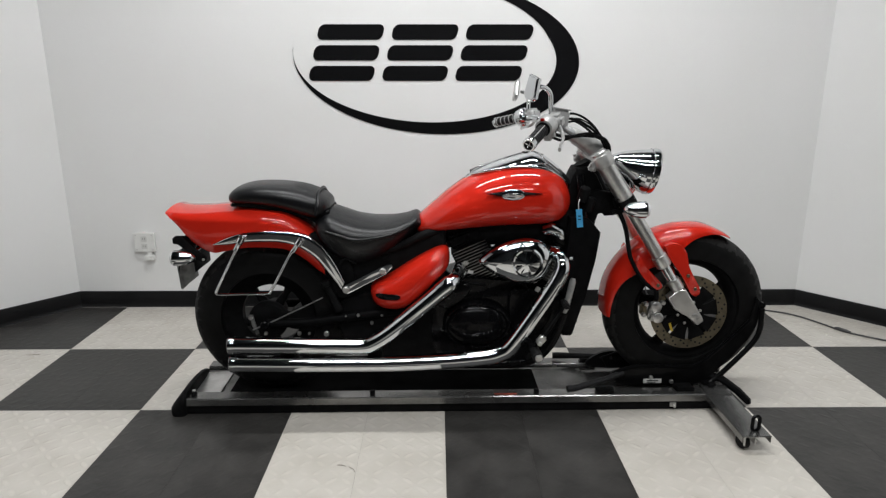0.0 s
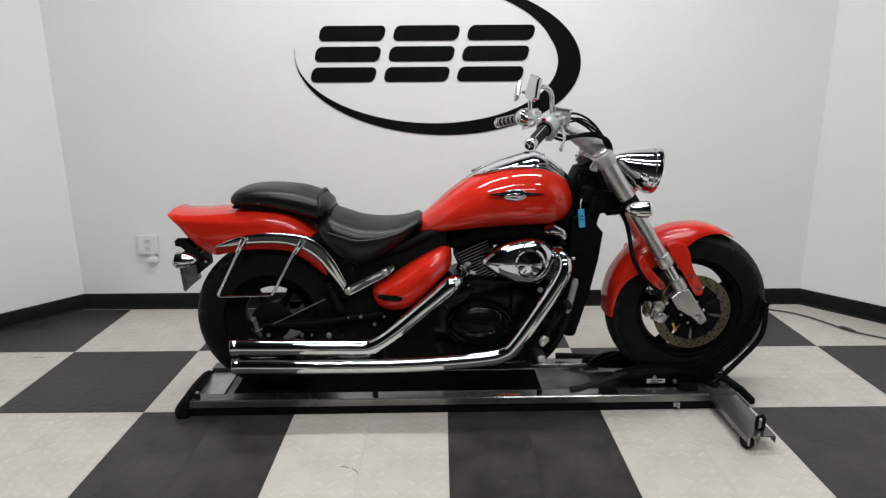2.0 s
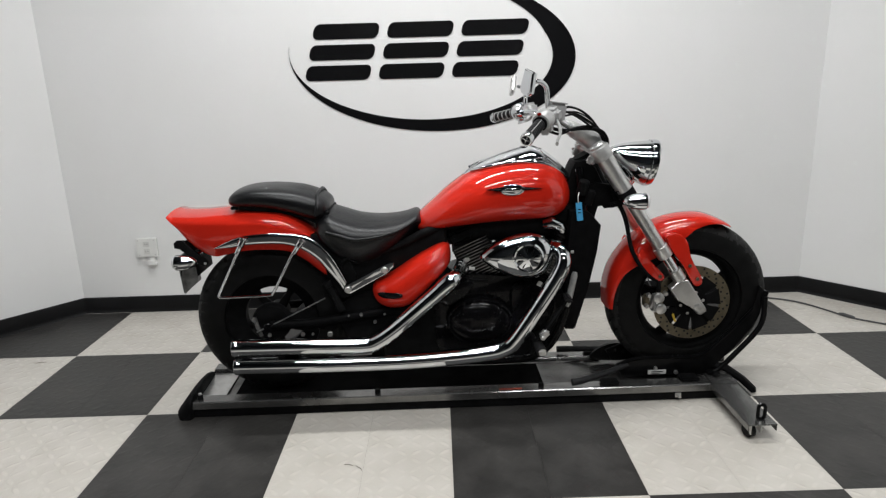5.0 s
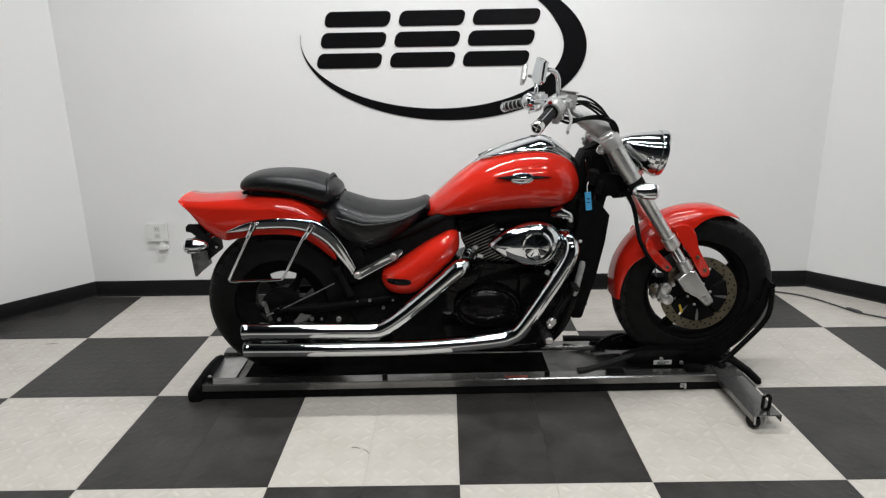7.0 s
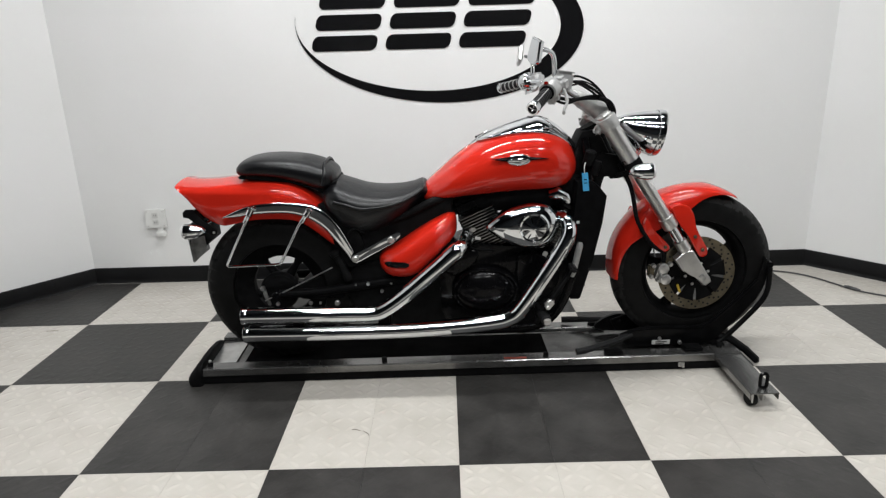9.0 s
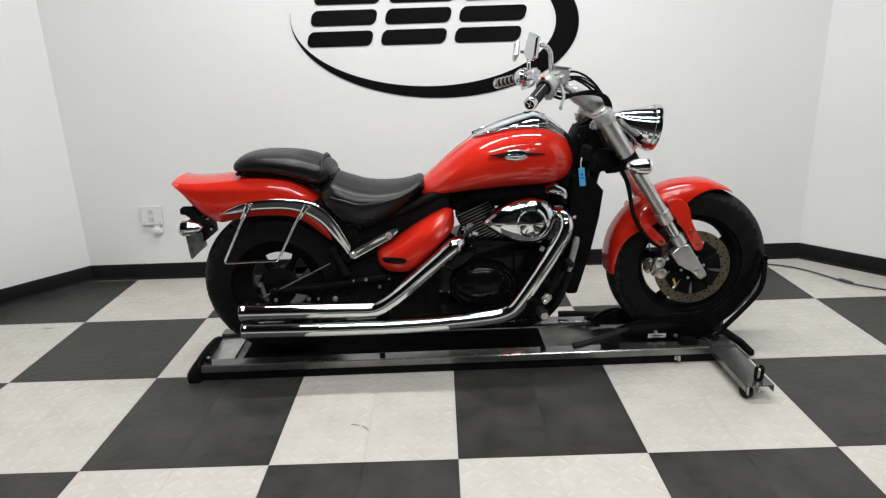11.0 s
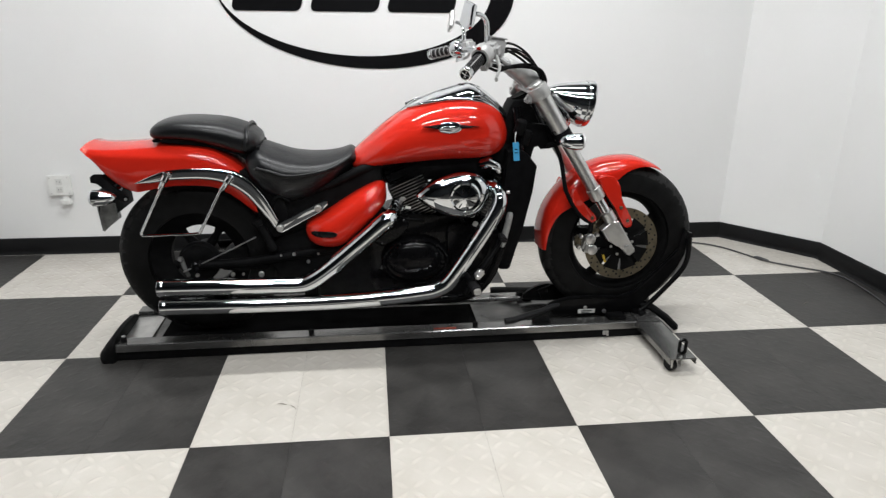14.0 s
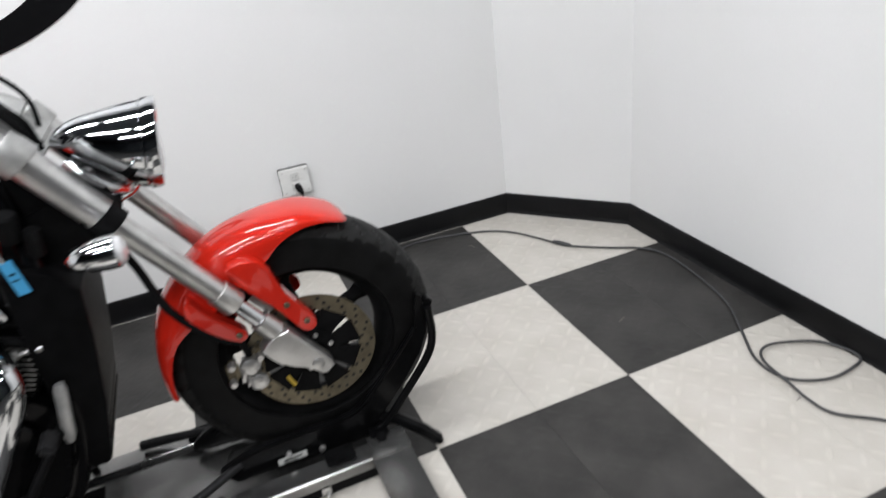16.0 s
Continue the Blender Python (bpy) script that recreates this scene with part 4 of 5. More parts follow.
def mirror(stem, head, yaw, s, wide):
    bm = bmesh.new()
    tube(bm, [Vector(q) for q in smooth(stem, 5)], [0.008] * (5 * (len(stem) - 1)) + [0.006], 10)
    st = part("mirror", bm, CHROME, bar, "chrome rear-view mirror on a curved stem")
    bm = bmesh.new()
    turn = Matrix.Rotation(yaw, 3, "Z") @ Matrix.Rotation(0.14, 3, "Y") @ Matrix.Rotation(-s * 0.2, 3, "X")
    out = round_outline([(-0.062, -0.030), (-0.066, -0.022), (-0.050, 0.036), (-0.042, 0.042), (0.050, 0.044), (0.060, 0.038), (0.070, -0.020), (0.062, -0.034), (0.030, -0.042), (-0.030, -0.042)], 3)
    loops = []
    for x, k in ((-0.008, 0.94), (-0.006, 1.0), (0.002, 1.0), (0.007, 0.90), (0.011, 0.60), (0.012, 0.15)):
        loops.append([Vector(head) + turn @ Vector((x, y * k * wide, z * k * 0.92)) for y, z in out])
    rings(bm, loops)
    part("mirror_shell", bm, CHROME if s < 0 else STEEL, st, "chrome mirror shell")
    bm = bmesh.new()
    loops = [[Vector(head) + turn @ Vector((x, y * wide * 0.88, z * 0.81)) for y, z in out] for x in (-0.0095, -0.0082)]
    rings(bm, loops)
    part("mirror_glass", bm, CHROME if s < 0 else STEEL, st, "mirror glass")


mirror([(1.578, 0.495, 1.150), (1.575, 0.487, 1.19), (1.568, 0.47, 1.235), (1.545, 0.445, 1.255), (1.520, 0.43, 1.258)], (1.503, 0.42, 1.252), 0.32, -1, 0.60)
mirror([(1.575, 1.03, 1.135), (1.577, 1.04, 1.19), (1.572, 1.07, 1.222), (1.552, 1.10, 1.23)], (1.533, 1.11, 1.232), -0.05, 1, 0.84)

for k, pts in enumerate((
        [(1.625, 0.55, 1.155), (1.67, 0.58, 1.165), (1.735, 0.64, 1.14), (1.79, 0.68, 1.09), (1.82, 0.70, 1.03), (1.80, 0.72, 0.97)],
        [(1.62, 0.54, 1.140), (1.67, 0.56, 1.148), (1.75, 0.62, 1.11), (1.80, 0.66, 1.06), (1.83, 0.68, 1.0)],
        [(1.585, 0.52, 1.10), (1.65, 0.57, 1.085), (1.72, 0.62, 1.085), (1.785, 0.66, 1.075), (1.825, 0.68, 1.04), (1.835, 0.69, 0.98)],
        [(1.575, 0.50, 1.095), (1.63, 0.55, 1.075), (1.70, 0.60, 1.090), (1.77, 0.65, 1.088), (1.815, 0.68, 1.055), (1.828, 0.70, 1.0)],
        [(1.625, 0.55, 1.145), (1.70, 0.60, 1.145), (1.77, 0.64, 1.105), (1.815, 0.67, 1.05), (1.84, 0.69, 0.99)],
        [(1.64, 0.56, 1.135), (1.70, 0.61, 1.135), (1.765, 0.645, 1.098), (1.81, 0.655, 1.062), (1.828, 0.66, 1.02), (1.815, 0.68, 0.97)],
        [(1.765, 0.63, 1.085), (1.805, 0.63, 1.068), (1.825, 0.64, 1.025), (1.80, 0.65, 0.99), (1.785, 0.67, 1.02)],
        [(1.60, 1.0, 1.12), (1.68, 0.93, 1.14), (1.76, 0.86, 1.11), (1.82, 0.82, 1.05), (1.82, 0.80, 0.97)])):
    bm = bmesh.new()
    tube(bm, [Vector(q) for q in smooth(pts, 6)], (0.0042, 0.004, 0.0065, 0.005, 0.003, 0.0035, 0.0055, 0.005)[k], 8)
    part("control_cable", bm, BLACK_SATIN, BIKE, "black control cable")

# fuel tank
bm = bmesh.new()
body(bm, [(1.108, 0.755, 0.715, 0.055, 0.45), (1.125, 0.774, 0.702, 0.085, 0.4), (1.18, 0.822, 0.708, 0.118, 0.36), (1.25, 0.880, 0.717, 0.146, 0.36), (1.35, 0.943, 0.727, 0.172, 0.38), (1.45, 0.975, 0.735, 0.183, 0.4),
          (1.55, 0.982, 0.738, 0.183, 0.42), (1.62, 0.966, 0.742, 0.168, 0.44), (1.665, 0.933, 0.757, 0.142, 0.46), (1.692, 0.888, 0.785, 0.1, 0.48), (1.704, 0.85, 0.815, 0.05, 0.5)], C, 40, 5, 2.15, 2.6)
tank = part("fuel_tank", bm, PAINT, BIKE, "glossy red teardrop fuel tank")
bm = bmesh.new()
body(bm, [(1.292, 0.906, 0.89, 0.010, 0.4), (1.312, 0.928, 0.89, 0.040, 0.35), (1.37, 0.961, 0.90, 0.078, 0.30), (1.45, 0.990, 0.92, 0.096, 0.25), (1.52, 1.010, 0.93, 0.101, 0.22), (1.56, 1.016, 0.93, 0.101, 0.2), (1.61, 0.996, 0.925, 0.094, 0.22), (1.665, 0.953, 0.9, 0.078, 0.3), (1.7, 0.913, 0.885, 0.05, 0.4)], C, 40, 6, 1.9, 3)
con = part("tank_console", bm, CHROME, tank, "chrome instrument console on the tank")
for s in (-1, 1):
    bm = bmesh.new()
    lip = smooth([(1.325, s * 0.045, 0.932), (1.37, s * 0.079, 0.946), (1.45, s * 0.096, 0.962), (1.53, s * 0.100, 0.966), (1.60, s * 0.094, 0.955), (1.655, s * 0.078, 0.926), (1.69, s * 0.056, 0.892)], 5)
    tube(bm, [Vector((x, C + y, z)) for x, y, z in lip], 0.0075, 10)
    part("console_lip", bm, CHROME, con)
bm = bmesh.new()
lathe(bm, [(-0.01, 0.04), (0.001, 0.042), (0.003, 0.036), (0.003, 0)], (1.56, C, 1.006), (0.12, 0, 1), 32)
part("speedometer", bm, BLACK_GLOSS, con, "round dark speedometer")


def emblem(s):
    y = C + s * 0.182
    bm = bmesh.new()
    wing = [(1.368, 0.8785), (1.42, 0.885), (1.445, 0.888), (1.49, 0.888), (1.515, 0.885), (1.576, 0.879), (1.515, 0.873), (1.49, 0.866), (1.445, 0.866), (1.42, 0.872)]
    dome(bm, wing, 1.468, 0.878, [(y - s * 0.012, 1.0), (y + s * 0.001, 1.0), (y + s * 0.003, 0.85)])
    e = part("tank_emblem", bm, BLACK_GLOSS, tank, "dark winged tank emblem with a chrome oval")
    for r0, r1, d, m in ((0.043, 0.0215, 0.005, CHROME), (0.034, 0.007, 0.009, CHROME)):
        bm = bmesh.new()
        dome(bm, [(1.468 + r0 * math.cos(t), 0.876 + r1 * math.sin(t)) for t in [2 * math.pi * k / 24 for k in range(24)]], 1.468, 0.876, [(y - s * 0.006, 1.0), (y + s * (d - 0.004), 1.0), (y + s * (d - 0.001), 0.86), (y + s * d, 0.6), (y + s * (d + 0.0008), 0.2)])
        part("oval", bm, m, e, "chrome oval")
    for x0, x1 in ((1.392, 1.428), (1.508, 1.548)):
        bm = bmesh.new()
        box(bm, ((x0 + x1) / 2, y + s * 0.0030, 0.8800), (x1 - x0, 0.004, 0.0065), 0.002)
        part("inlay", bm, CHROME, e)


pair(emblem)

# seats
bm = bmesh.new()
SEAT = [(0.722, 0.765, 0.745, 0.05, 0.5), (0.735, 0.783, 0.662, 0.122, 0.55), (0.775, 0.801, 0.585, 0.150, 0.65), (0.82, 0.787, 0.556, 0.162, 0.69), (0.88, 0.767, 0.546, 0.164, 0.69), (0.95, 0.757, 0.566, 0.160, 0.71), (1.02, 0.758, 0.612, 0.146, 0.70), (1.07, 0.767, 0.656, 0.124, 0.70), (1.108, 0.779, 0.697, 0.10, 0.7), (1.128, 0.767, 0.715, 0.085, 0.6), (1.138, 0.753, 0.735, 0.06, 0.5)]
body(bm, SEAT, C, 44, 6, 2.3, 1.7)
saddle = part("rider_seat", bm, LEATHER, BIKE, "black scooped vinyl rider seat with stitched panel")
for s in (-1, 1):
    bm = bmesh.new()
    line = [(x, C + s * (w - 0.003), bot + (top - bot) * f + 0.004) for x, top, bot, w, f in smooth(SEAT[2:9], 6)]
    tube(bm, [Vector(q) for q in line], 0.0075, 10)
    part("piping", bm, LEATHER, saddle, "raised seam roll")
bm = bmesh.new()
body(bm, [(0.398, 0.850, 0.844, 0.04, 0.5), (0.404, 0.866, 0.828, 0.085, 0.45), (0.43, 0.884, 0.820, 0.11, 0.45), (0.49, 0.896, 0.818, 0.122, 0.45), (0.57, 0.897, 0.808, 0.128, 0.45), (0.65, 0.889, 0.786, 0.13, 0.45), (0.705, 0.874, 0.764, 0.128, 0.5), (0.745, 0.856, 0.762, 0.12, 0.5), (0.768, 0.839, 0.781, 0.1, 0.5), (0.780, 0.824, 0.801, 0.06, 0.5)], C, 36, 5, 2.8, 2.6)
pan = [(0.44, 0.816), (0.60, 0.800), (0.70, 0.775), (0.755, 0.735), (0.79, 0.755), (0.78, 0.80), (0.60, 0.835), (0.45, 0.84)]
pill = part("passenger_seat", bm, LEATHER, BIKE, "black padded passenger pillion seat")
bm = bmesh.new()
tube(bm, [Vector(q) for q in smooth([(0.735, C - 0.129, 0.79), (0.742, C - 0.12, 0.828), (0.738, C - 0.07, 0.863), (0.738, C, 0.868), (0.738, C + 0.07, 0.863), (0.742, C + 0.12, 0.828), (0.735, C + 0.129, 0.79)], 6)], 0.006, 8)
part("seam", bm, LEATHER, pill)
bm = bmesh.new()
slab(bm, pan, C - 0.095, C + 0.095, 0.004)
part("seat_pan", bm, BLACK_SATIN, pill, "black seat pan")
bm = bmesh.new()
box(bm, (0.425, C - 0.085, 0.822), (0.03, 0.02, 0.012), 0.004)
part("bracket", bm, BLACK_SATIN, pill)

# rear mudguard: upright sides, a rounded edge and a shallow crown
bm = bmesh.new()
loops = []
for x, edge, bot, w in smooth([(0.168, 0.799, 0.794, 0.104), (0.175, 0.798, 0.786, 0.106), (0.198, 0.795, 0.756, 0.110), (0.237, 0.793, 0.701, 0.116), (0.291, 0.794, 0.659, 0.123), (0.335, 0.797, 0.641, 0.128), (0.37, 0.799, 0.645, 0.131), (0.446, 0.803, 0.660, 0.135), (0.52, 0.803, 0.664, 0.137),
                               (0.60, 0.794, 0.659, 0.138), (0.645, 0.776, 0.643, 0.137), (0.69, 0.742, 0.612, 0.135), (0.735, 0.690, 0.570, 0.131), (0.76, 0.640, 0.545, 0.126)], 5):
    crown = 0.012
    r = min(0.040, 0.020 + 0.08 * max(0, x - 0.20), 0.8 * (edge - bot))
    side = edge - r - bot
    half = [(w - 0.020, bot), (w - 0.010, bot + 0.14 * side), (w - 0.001, bot + 0.34 * side), (w + 0.002, bot + 0.6 * side), (w + 0.001, bot + 0.9 * side)]
    half += [(w - r * (1 - math.cos(a)) ** 0.8, edge - r * (1 - math.sin(a)) ** 0.8) for a in [math.pi / 2 * k / 12 for k in range(13)]]
    half += [((w - r) * u, edge + crown * (1 - u * u)) for u in (0.85, 0.6, 0.3)]
    out = [(x, C - y, z) for y, z in half] + [(x, C, edge + crown)] + [(x, C + y, z) for y, z in half[::-1]]
    inn = [(x, C + (y - C) * 0.965, bot + (z - bot) * 0.97) for _, y, z in out]
    loops.append(out + inn[::-1])
rings(bm, loops)
tail = part("rear_fender", bm, PAINT, BIKE, "glossy red rear fender with a pointed tail")


def strut(s):
    y = C + s * 0.140
    bm = bmesh.new()
    up = smooth([(0.352, 0.684), (0.411, 0.711), (0.469, 0.727), (0.537, 0.733), (0.615, 0.732), (0.694, 0.719), (0.749, 0.683), (0.791, 0.63), (0.825, 0.564), (0.838, 0.535)], 5)
    dn = smooth([(0.354, 0.680), (0.408, 0.681), (0.466, 0.689), (0.534, 0.692), (0.613, 0.688), (0.679, 0.666), (0.734, 0.625), (0.771, 0.576), (0.809, 0.524), (0.822, 0.500)], 5)
    loops = []
    for a, b in zip(up, dn):
        m, h = (Vector(a) + Vector(b)) / 2, (Vector(a) - Vector(b)) / 2
        ring = []
        for t in [math.pi * k / 15 for k in range(16)]:
            c, q = math.copysign(abs(math.cos(t)) ** 0.55, math.cos(t)), math.sin(t) ** 0.4
            ring.append((m.x + h.x * c, y - s * 0.006 + s * 0.017 * q, m.y + h.y * c))
        loops.append(ring)
    rings(bm, loops)
    r = part("fender_strut", bm, CHROME, BIKE, "curved chrome fender strut")
    bm = bmesh.new()
    y2 = y + s * 0.030
    pts = smooth([(0.474, y + s * 0.014, 0.716), (0.462, y2, 0.700), (0.437, y2, 0.656), (0.395, y2, 0.578), (0.358, y2, 0.508), (0.358, y2, 0.497), (0.370, y2, 0.493), (0.46, y2, 0.495), (0.545, y2, 0.497), (0.563, y2, 0.509), (0.602, y2, 0.577), (0.646, y2, 0.655), (0.674, y2, 0.688), (0.690, y + s * 0.014, 0.704)], 5)
    tube(bm, [Vector(q) for q in pts], 0.0055, 10)
    rack = part("bag_support", bm, CHROME, BIKE, "bent chrome rod saddlebag support")
    for (x, z), (dx, dz) in (((0.462, 0.704), (-0.026, -0.050)), ((0.680, 0.694), (-0.032, -0.045))):
        bm = bmesh.new()
        a = Vector((x + 0.006, y + s * 0.024, z + 0.012))
        tube(bm, [a, a + Vector((dx * 0.45, s * 0.005, dz * 0.45)), a + Vector((dx * 0.5, s * 0.006, dz * 0.5)), a + Vector((dx, s * 0.008, dz))], [0.013, 0.013, 0.009, 0.0105], 12)
        part("clamp", bm, CHROME, rack, "chrome clamp")
        bolt(rack, a + Vector((0, s * 0.008, 0.004)), (0, s, 0), 0.009, 0.008, CHROME)
    bm = bmesh.new()
    slab(bm, [(0.828, 0.505), (0.838, 0.490), (0.850, 0.488), (0.995, 0.566), (1.020, 0.590), (1.022, 0.606), (1.008, 0.610), (0.98, 0.595), (0.835, 0.522)], *sorted((y - s * 0.002, y + s * 0.014)), 0.004)
    b = part("frame_bracket", bm, CHROME, BIKE, "polished frame bracket with two bolts")
    for x, z in ((0.843, 0.506), (0.985, 0.580)):
        bolt(b, (x, y + s * 0.014, z), (0, s, 0), 0.013, 0.010, STEEL)


pair(strut)

# tail hardware
bm = bmesh.new()
for s in (-1, 1):
    slab(bm, [(0.184, 0.676), (0.184, 0.696), (0.196, 0.706), (0.225, 0.706), (0.260, 0.656), (0.300, 0.628), (0.307, 0.618), (0.303, 0.605), (0.290, 0.603), (0.262, 0.615), (0.225, 0.655), (0.205, 0.676)], *sorted((C + s * 0.108, C + s * 0.096)), 0.003)
box(bm, (0.225, C, 0.672), (0.05, 0.20, 0.030), 0.005, Matrix.Rotation(0.8, 3, "Y"))
rear_bracket = part("plate_bracket", bm, BLACK_SATIN, BIKE, "black tail bracket")
for s in (-1, 1):
    bolt(rear_bracket, (0.296, C + s * 0.108, 0.614), (0, s, 0), 0.005, 0.004, STEEL)
bm = bmesh.new()
slab(bm, [(0.190, 0.640), (0.232, 0.640), (0.250, 0.598), (0.252, 0.556), (0.222, 0.540), (0.188, 0.560)], C - 0.090, C + 0.090, 0.006)
part("plate_holder", bm, BLACK_SATIN, rear_bracket, "black moulded plate holder")
bm = bmesh.new()
slab(bm, [(0.200, 0.600), (0.250, 0.596), (0.254, 0.540), (0.198, 0.488), (0.190, 0.545)], C - 0.094, C - 0.088, 0.001)
part("reflector", bm, PLATE, rear_bracket, "grey reflector")
bm = bmesh.new()
slab(bm, [(0.182, 0.592), (0.188, 0.592), (0.196, 0.490), (0.190, 0.490)], C - 0.088, C + 0.088, 0.001)
part("number_plate", bm, PLATE, BIKE, "small grey number plate")


# side cover: its face swells outwards and down
SWELL = [(0.985, -0.045), (1.0, -0.028), (0.965, -0.006), (0.89, 0.016), (0.78, 0.034), (0.64, 0.047), (0.48, 0.055), (0.30, 0.059), (0.10, 0.061)]


def side_cover(s):
    y = C + s * 0.135
    out = round_outline([(1.238, 0.640), (1.230, 0.664), (1.195, 0.666), (1.108, 0.622), (1.006, 0.556), (0.948, 0.524), (0.930, 0.494), (0.942, 0.446), (0.985, 0.420), (1.062, 0.424), (1.135, 0.480), (1.203, 0.548), (1.235, 0.590)], 4)
    bm = bmesh.new()
    dome(bm, out, 1.075, 0.492, [(y + s * d, k) for k, d in SWELL])
    c = part("side_cover", bm, PAINT, BIKE, "glossy red side cover")
    bm = bmesh.new()
    loops = []
    for k in range(9):
        x = 0.957 + 0.095 * k / 8
        r = (1.075 - x) / 0.143
        d = next(d1 + (d0 - d1) * (r - k1) / (k0 - k1) for (k0, d0), (k1, d1) in zip(SWELL[1:], SWELL[2:]) if r >= k1)
        h = 0.0115 * (1 - abs(k / 4 - 1) ** 5 * 0.6)
        loops.append([(x, y + s * (d + o), 0.488 + z) for o, z in ((-0.012, -h), (0.002, -h), (0.004, -h * 0.7), (0.004, h * 0.7), (0.002, h), (-0.012, h))])
    rings(bm, loops)
    badge = part("badge", bm, BLACK_GLOSS, c, "dark oblong badge")
    bm = bmesh.new()
    box(bm, (1.022, y + s * 0.0600, 0.488), (0.025, 0.004, 0.006), 0)
    part("print_bar", bm, BLACK_SATIN, badge)


pair(side_cover)

# frame, swing arm and rear brake
bm = bmesh.new()
slab(bm, round_outline([(0.70, 0.71), (0.77, 0.70), (0.85, 0.62), (0.875, 0.50), (0.81, 0.46), (0.765, 0.54), (0.72, 0.62)], 4), C - 0.118, C + 0.118, 0.006)
part("inner_fender", bm, BLACK_SATIN, BIKE, "black inner fender under the seat")
bm = bmesh.new()
for s in (-1, 1):
    y = C + s * 0.118
    tube(bm, [Vector(q) for q in smooth([(0.525, y, 0.355), (0.70, y, 0.362), (0.90, y, 0.39), (1.12, y, 0.42)], 4)], 0.018, 12)
part("swing_arm", bm, SHROUD, BIKE, "black tubular swing arm")
bm = bmesh.new()
slab(bm, [(0.80, 0.60), (0.83, 0.47), (0.86, 0.36), (0.95, 0.28), (1.12, 0.22), (1.20, 0.22), (1.215, 0.50), (1.225, 0.60), (1.225, 0.735), (1.12, 0.700), (1.06, 0.66), (0.95, 0.66)], C - 0.105, C + 0.105, 0.01)
part("frame_centre", bm, BLACK_SATIN, BIKE, "black frame and battery box")
for s in (-1, 1):
    bm = bmesh.new()
    y = C + s * 0.10
    tube(bm, [Vector(q) for q in smooth([(0.80, y, 0.60), (0.92, y, 0.625), (1.05, y, 0.665), (1.16, y, 0.715), (1.30, C + s * 0.05, 0.74)], 5)], 0.017, 12)
    part("frame_rail", bm, BLACK_SATIN, BIKE)
    bm = bmesh.new()
    tube(bm, [Vector(q) for q in smooth([(1.735, C + s * 0.05, 0.93), (1.745, C + s * 0.09, 0.80), (1.725, C + s * 0.11, 0.60), (1.69, C + s * 0.12, 0.40), (1.62, C + s * 0.12, 0.24), (1.50, C + s * 0.12, 0.185), (1.20, C + s * 0.12, 0.185)], 5)], 0.019, 12)
    part("down_tube", bm, BLACK_GLOSS, BIKE)
bm = bmesh.new()
slab(bm, [(1.705, 0.925), (1.72, 0.955), (1.765, 0.962), (1.80, 0.93), (1.835, 0.86), (1.80, 0.80), (1.775, 0.76), (1.70, 0.74), (1.67, 0.80)], C - 0.06, C + 0.06, 0.012)
part("frame_neck", bm, BLACK_SATIN, BIKE, "black frame neck")
bm = bmesh.new()
slab(bm, [(1.74, 0.80), (1.775, 0.735), (1.796, 0.728), (1.804, 0.786), (1.824, 0.790), (1.834, 0.774), (1.864, 0.776), (1.885, 0.800), (1.900, 0.835), (1.86, 0.865), (1.80, 0.875), (1.75, 0.86)], C - 0.075, C - 0.050, 0.004)
part("neck_cover", bm, BLACK_SATIN, BIKE, "black plastic neck cover")
bm = bmesh.new()
box(bm, (1.885, C - 0.10, 0.800), (0.075, 0.024, 0.018), 0.004, Matrix.Rotation(-0.25, 3, "Y"))
part("signal_bracket", bm, BLACK_SATIN, BIKE)
bm = bmesh.new()
slab(bm, [(1.690, 0.781), (1.745, 0.781), (1.772, 0.765), (1.809, 0.721), (1.795, 0.62), (1.763, 0.464), (1.722, 0.312), (1.712, 0.305), (1.682, 0.306), (1.675, 0.32), (1.680, 0.60)], C - 0.135, C + 0.135, 0.008)
rad = part("radiator", bm, SHROUD, BIKE, "tall black radiator and shroud")
bm = bmesh.new()
for k in range(11):
    box(bm, (1.738 + 0.0055 * k, C, 0.36 + 0.029 * k), (0.004, 0.24, 0.006), 0)
part("radiator_fin", bm, FIN, rad)
bm = bmesh.new()
box(bm, (1.723, C - 0.1395, 0.779), (0.023, 0.003, 0.070), 0.001, Matrix.Rotation(-0.11, 3, "Y"))
tg = part("tag", bm, BLUE, BIKE, "bright blue hanging paper tag")
bm = bmesh.new()
tube(bm, [Vector(q) for q in smooth([(1.718, C - 0.14, 0.812), (1.716, C - 0.142, 0.835), (1.722, C - 0.13, 0.85)], 4)], 0.002, 6)
part("tag_string", bm, STICKER, tg)
bm = bmesh.new()
box(bm, (1.722, C - 0.1415, 0.788), (0.010, 0.001, 0.004), 0)
box(bm, (1.723, C - 0.1415, 0.775), (0.012, 0.001, 0.003), 0)
part("print_bar", bm, VINYL, tg)
for x, y, z, r in ((1.735, C - 0.105, 0.84, 0.020), (1.762, C - 0.10, 0.80, 0.016)):
    bm = bmesh.new()
    lathe(bm, [(0, r), (0.05, r), (0.055, r * 0.8), (0.055, 0)], (x, y, z), (0.2, -0.2, 0.9), 16)
    part("horn" if r > 0.018 else "wiring_plug", bm, BLACK_SATIN, BIKE)

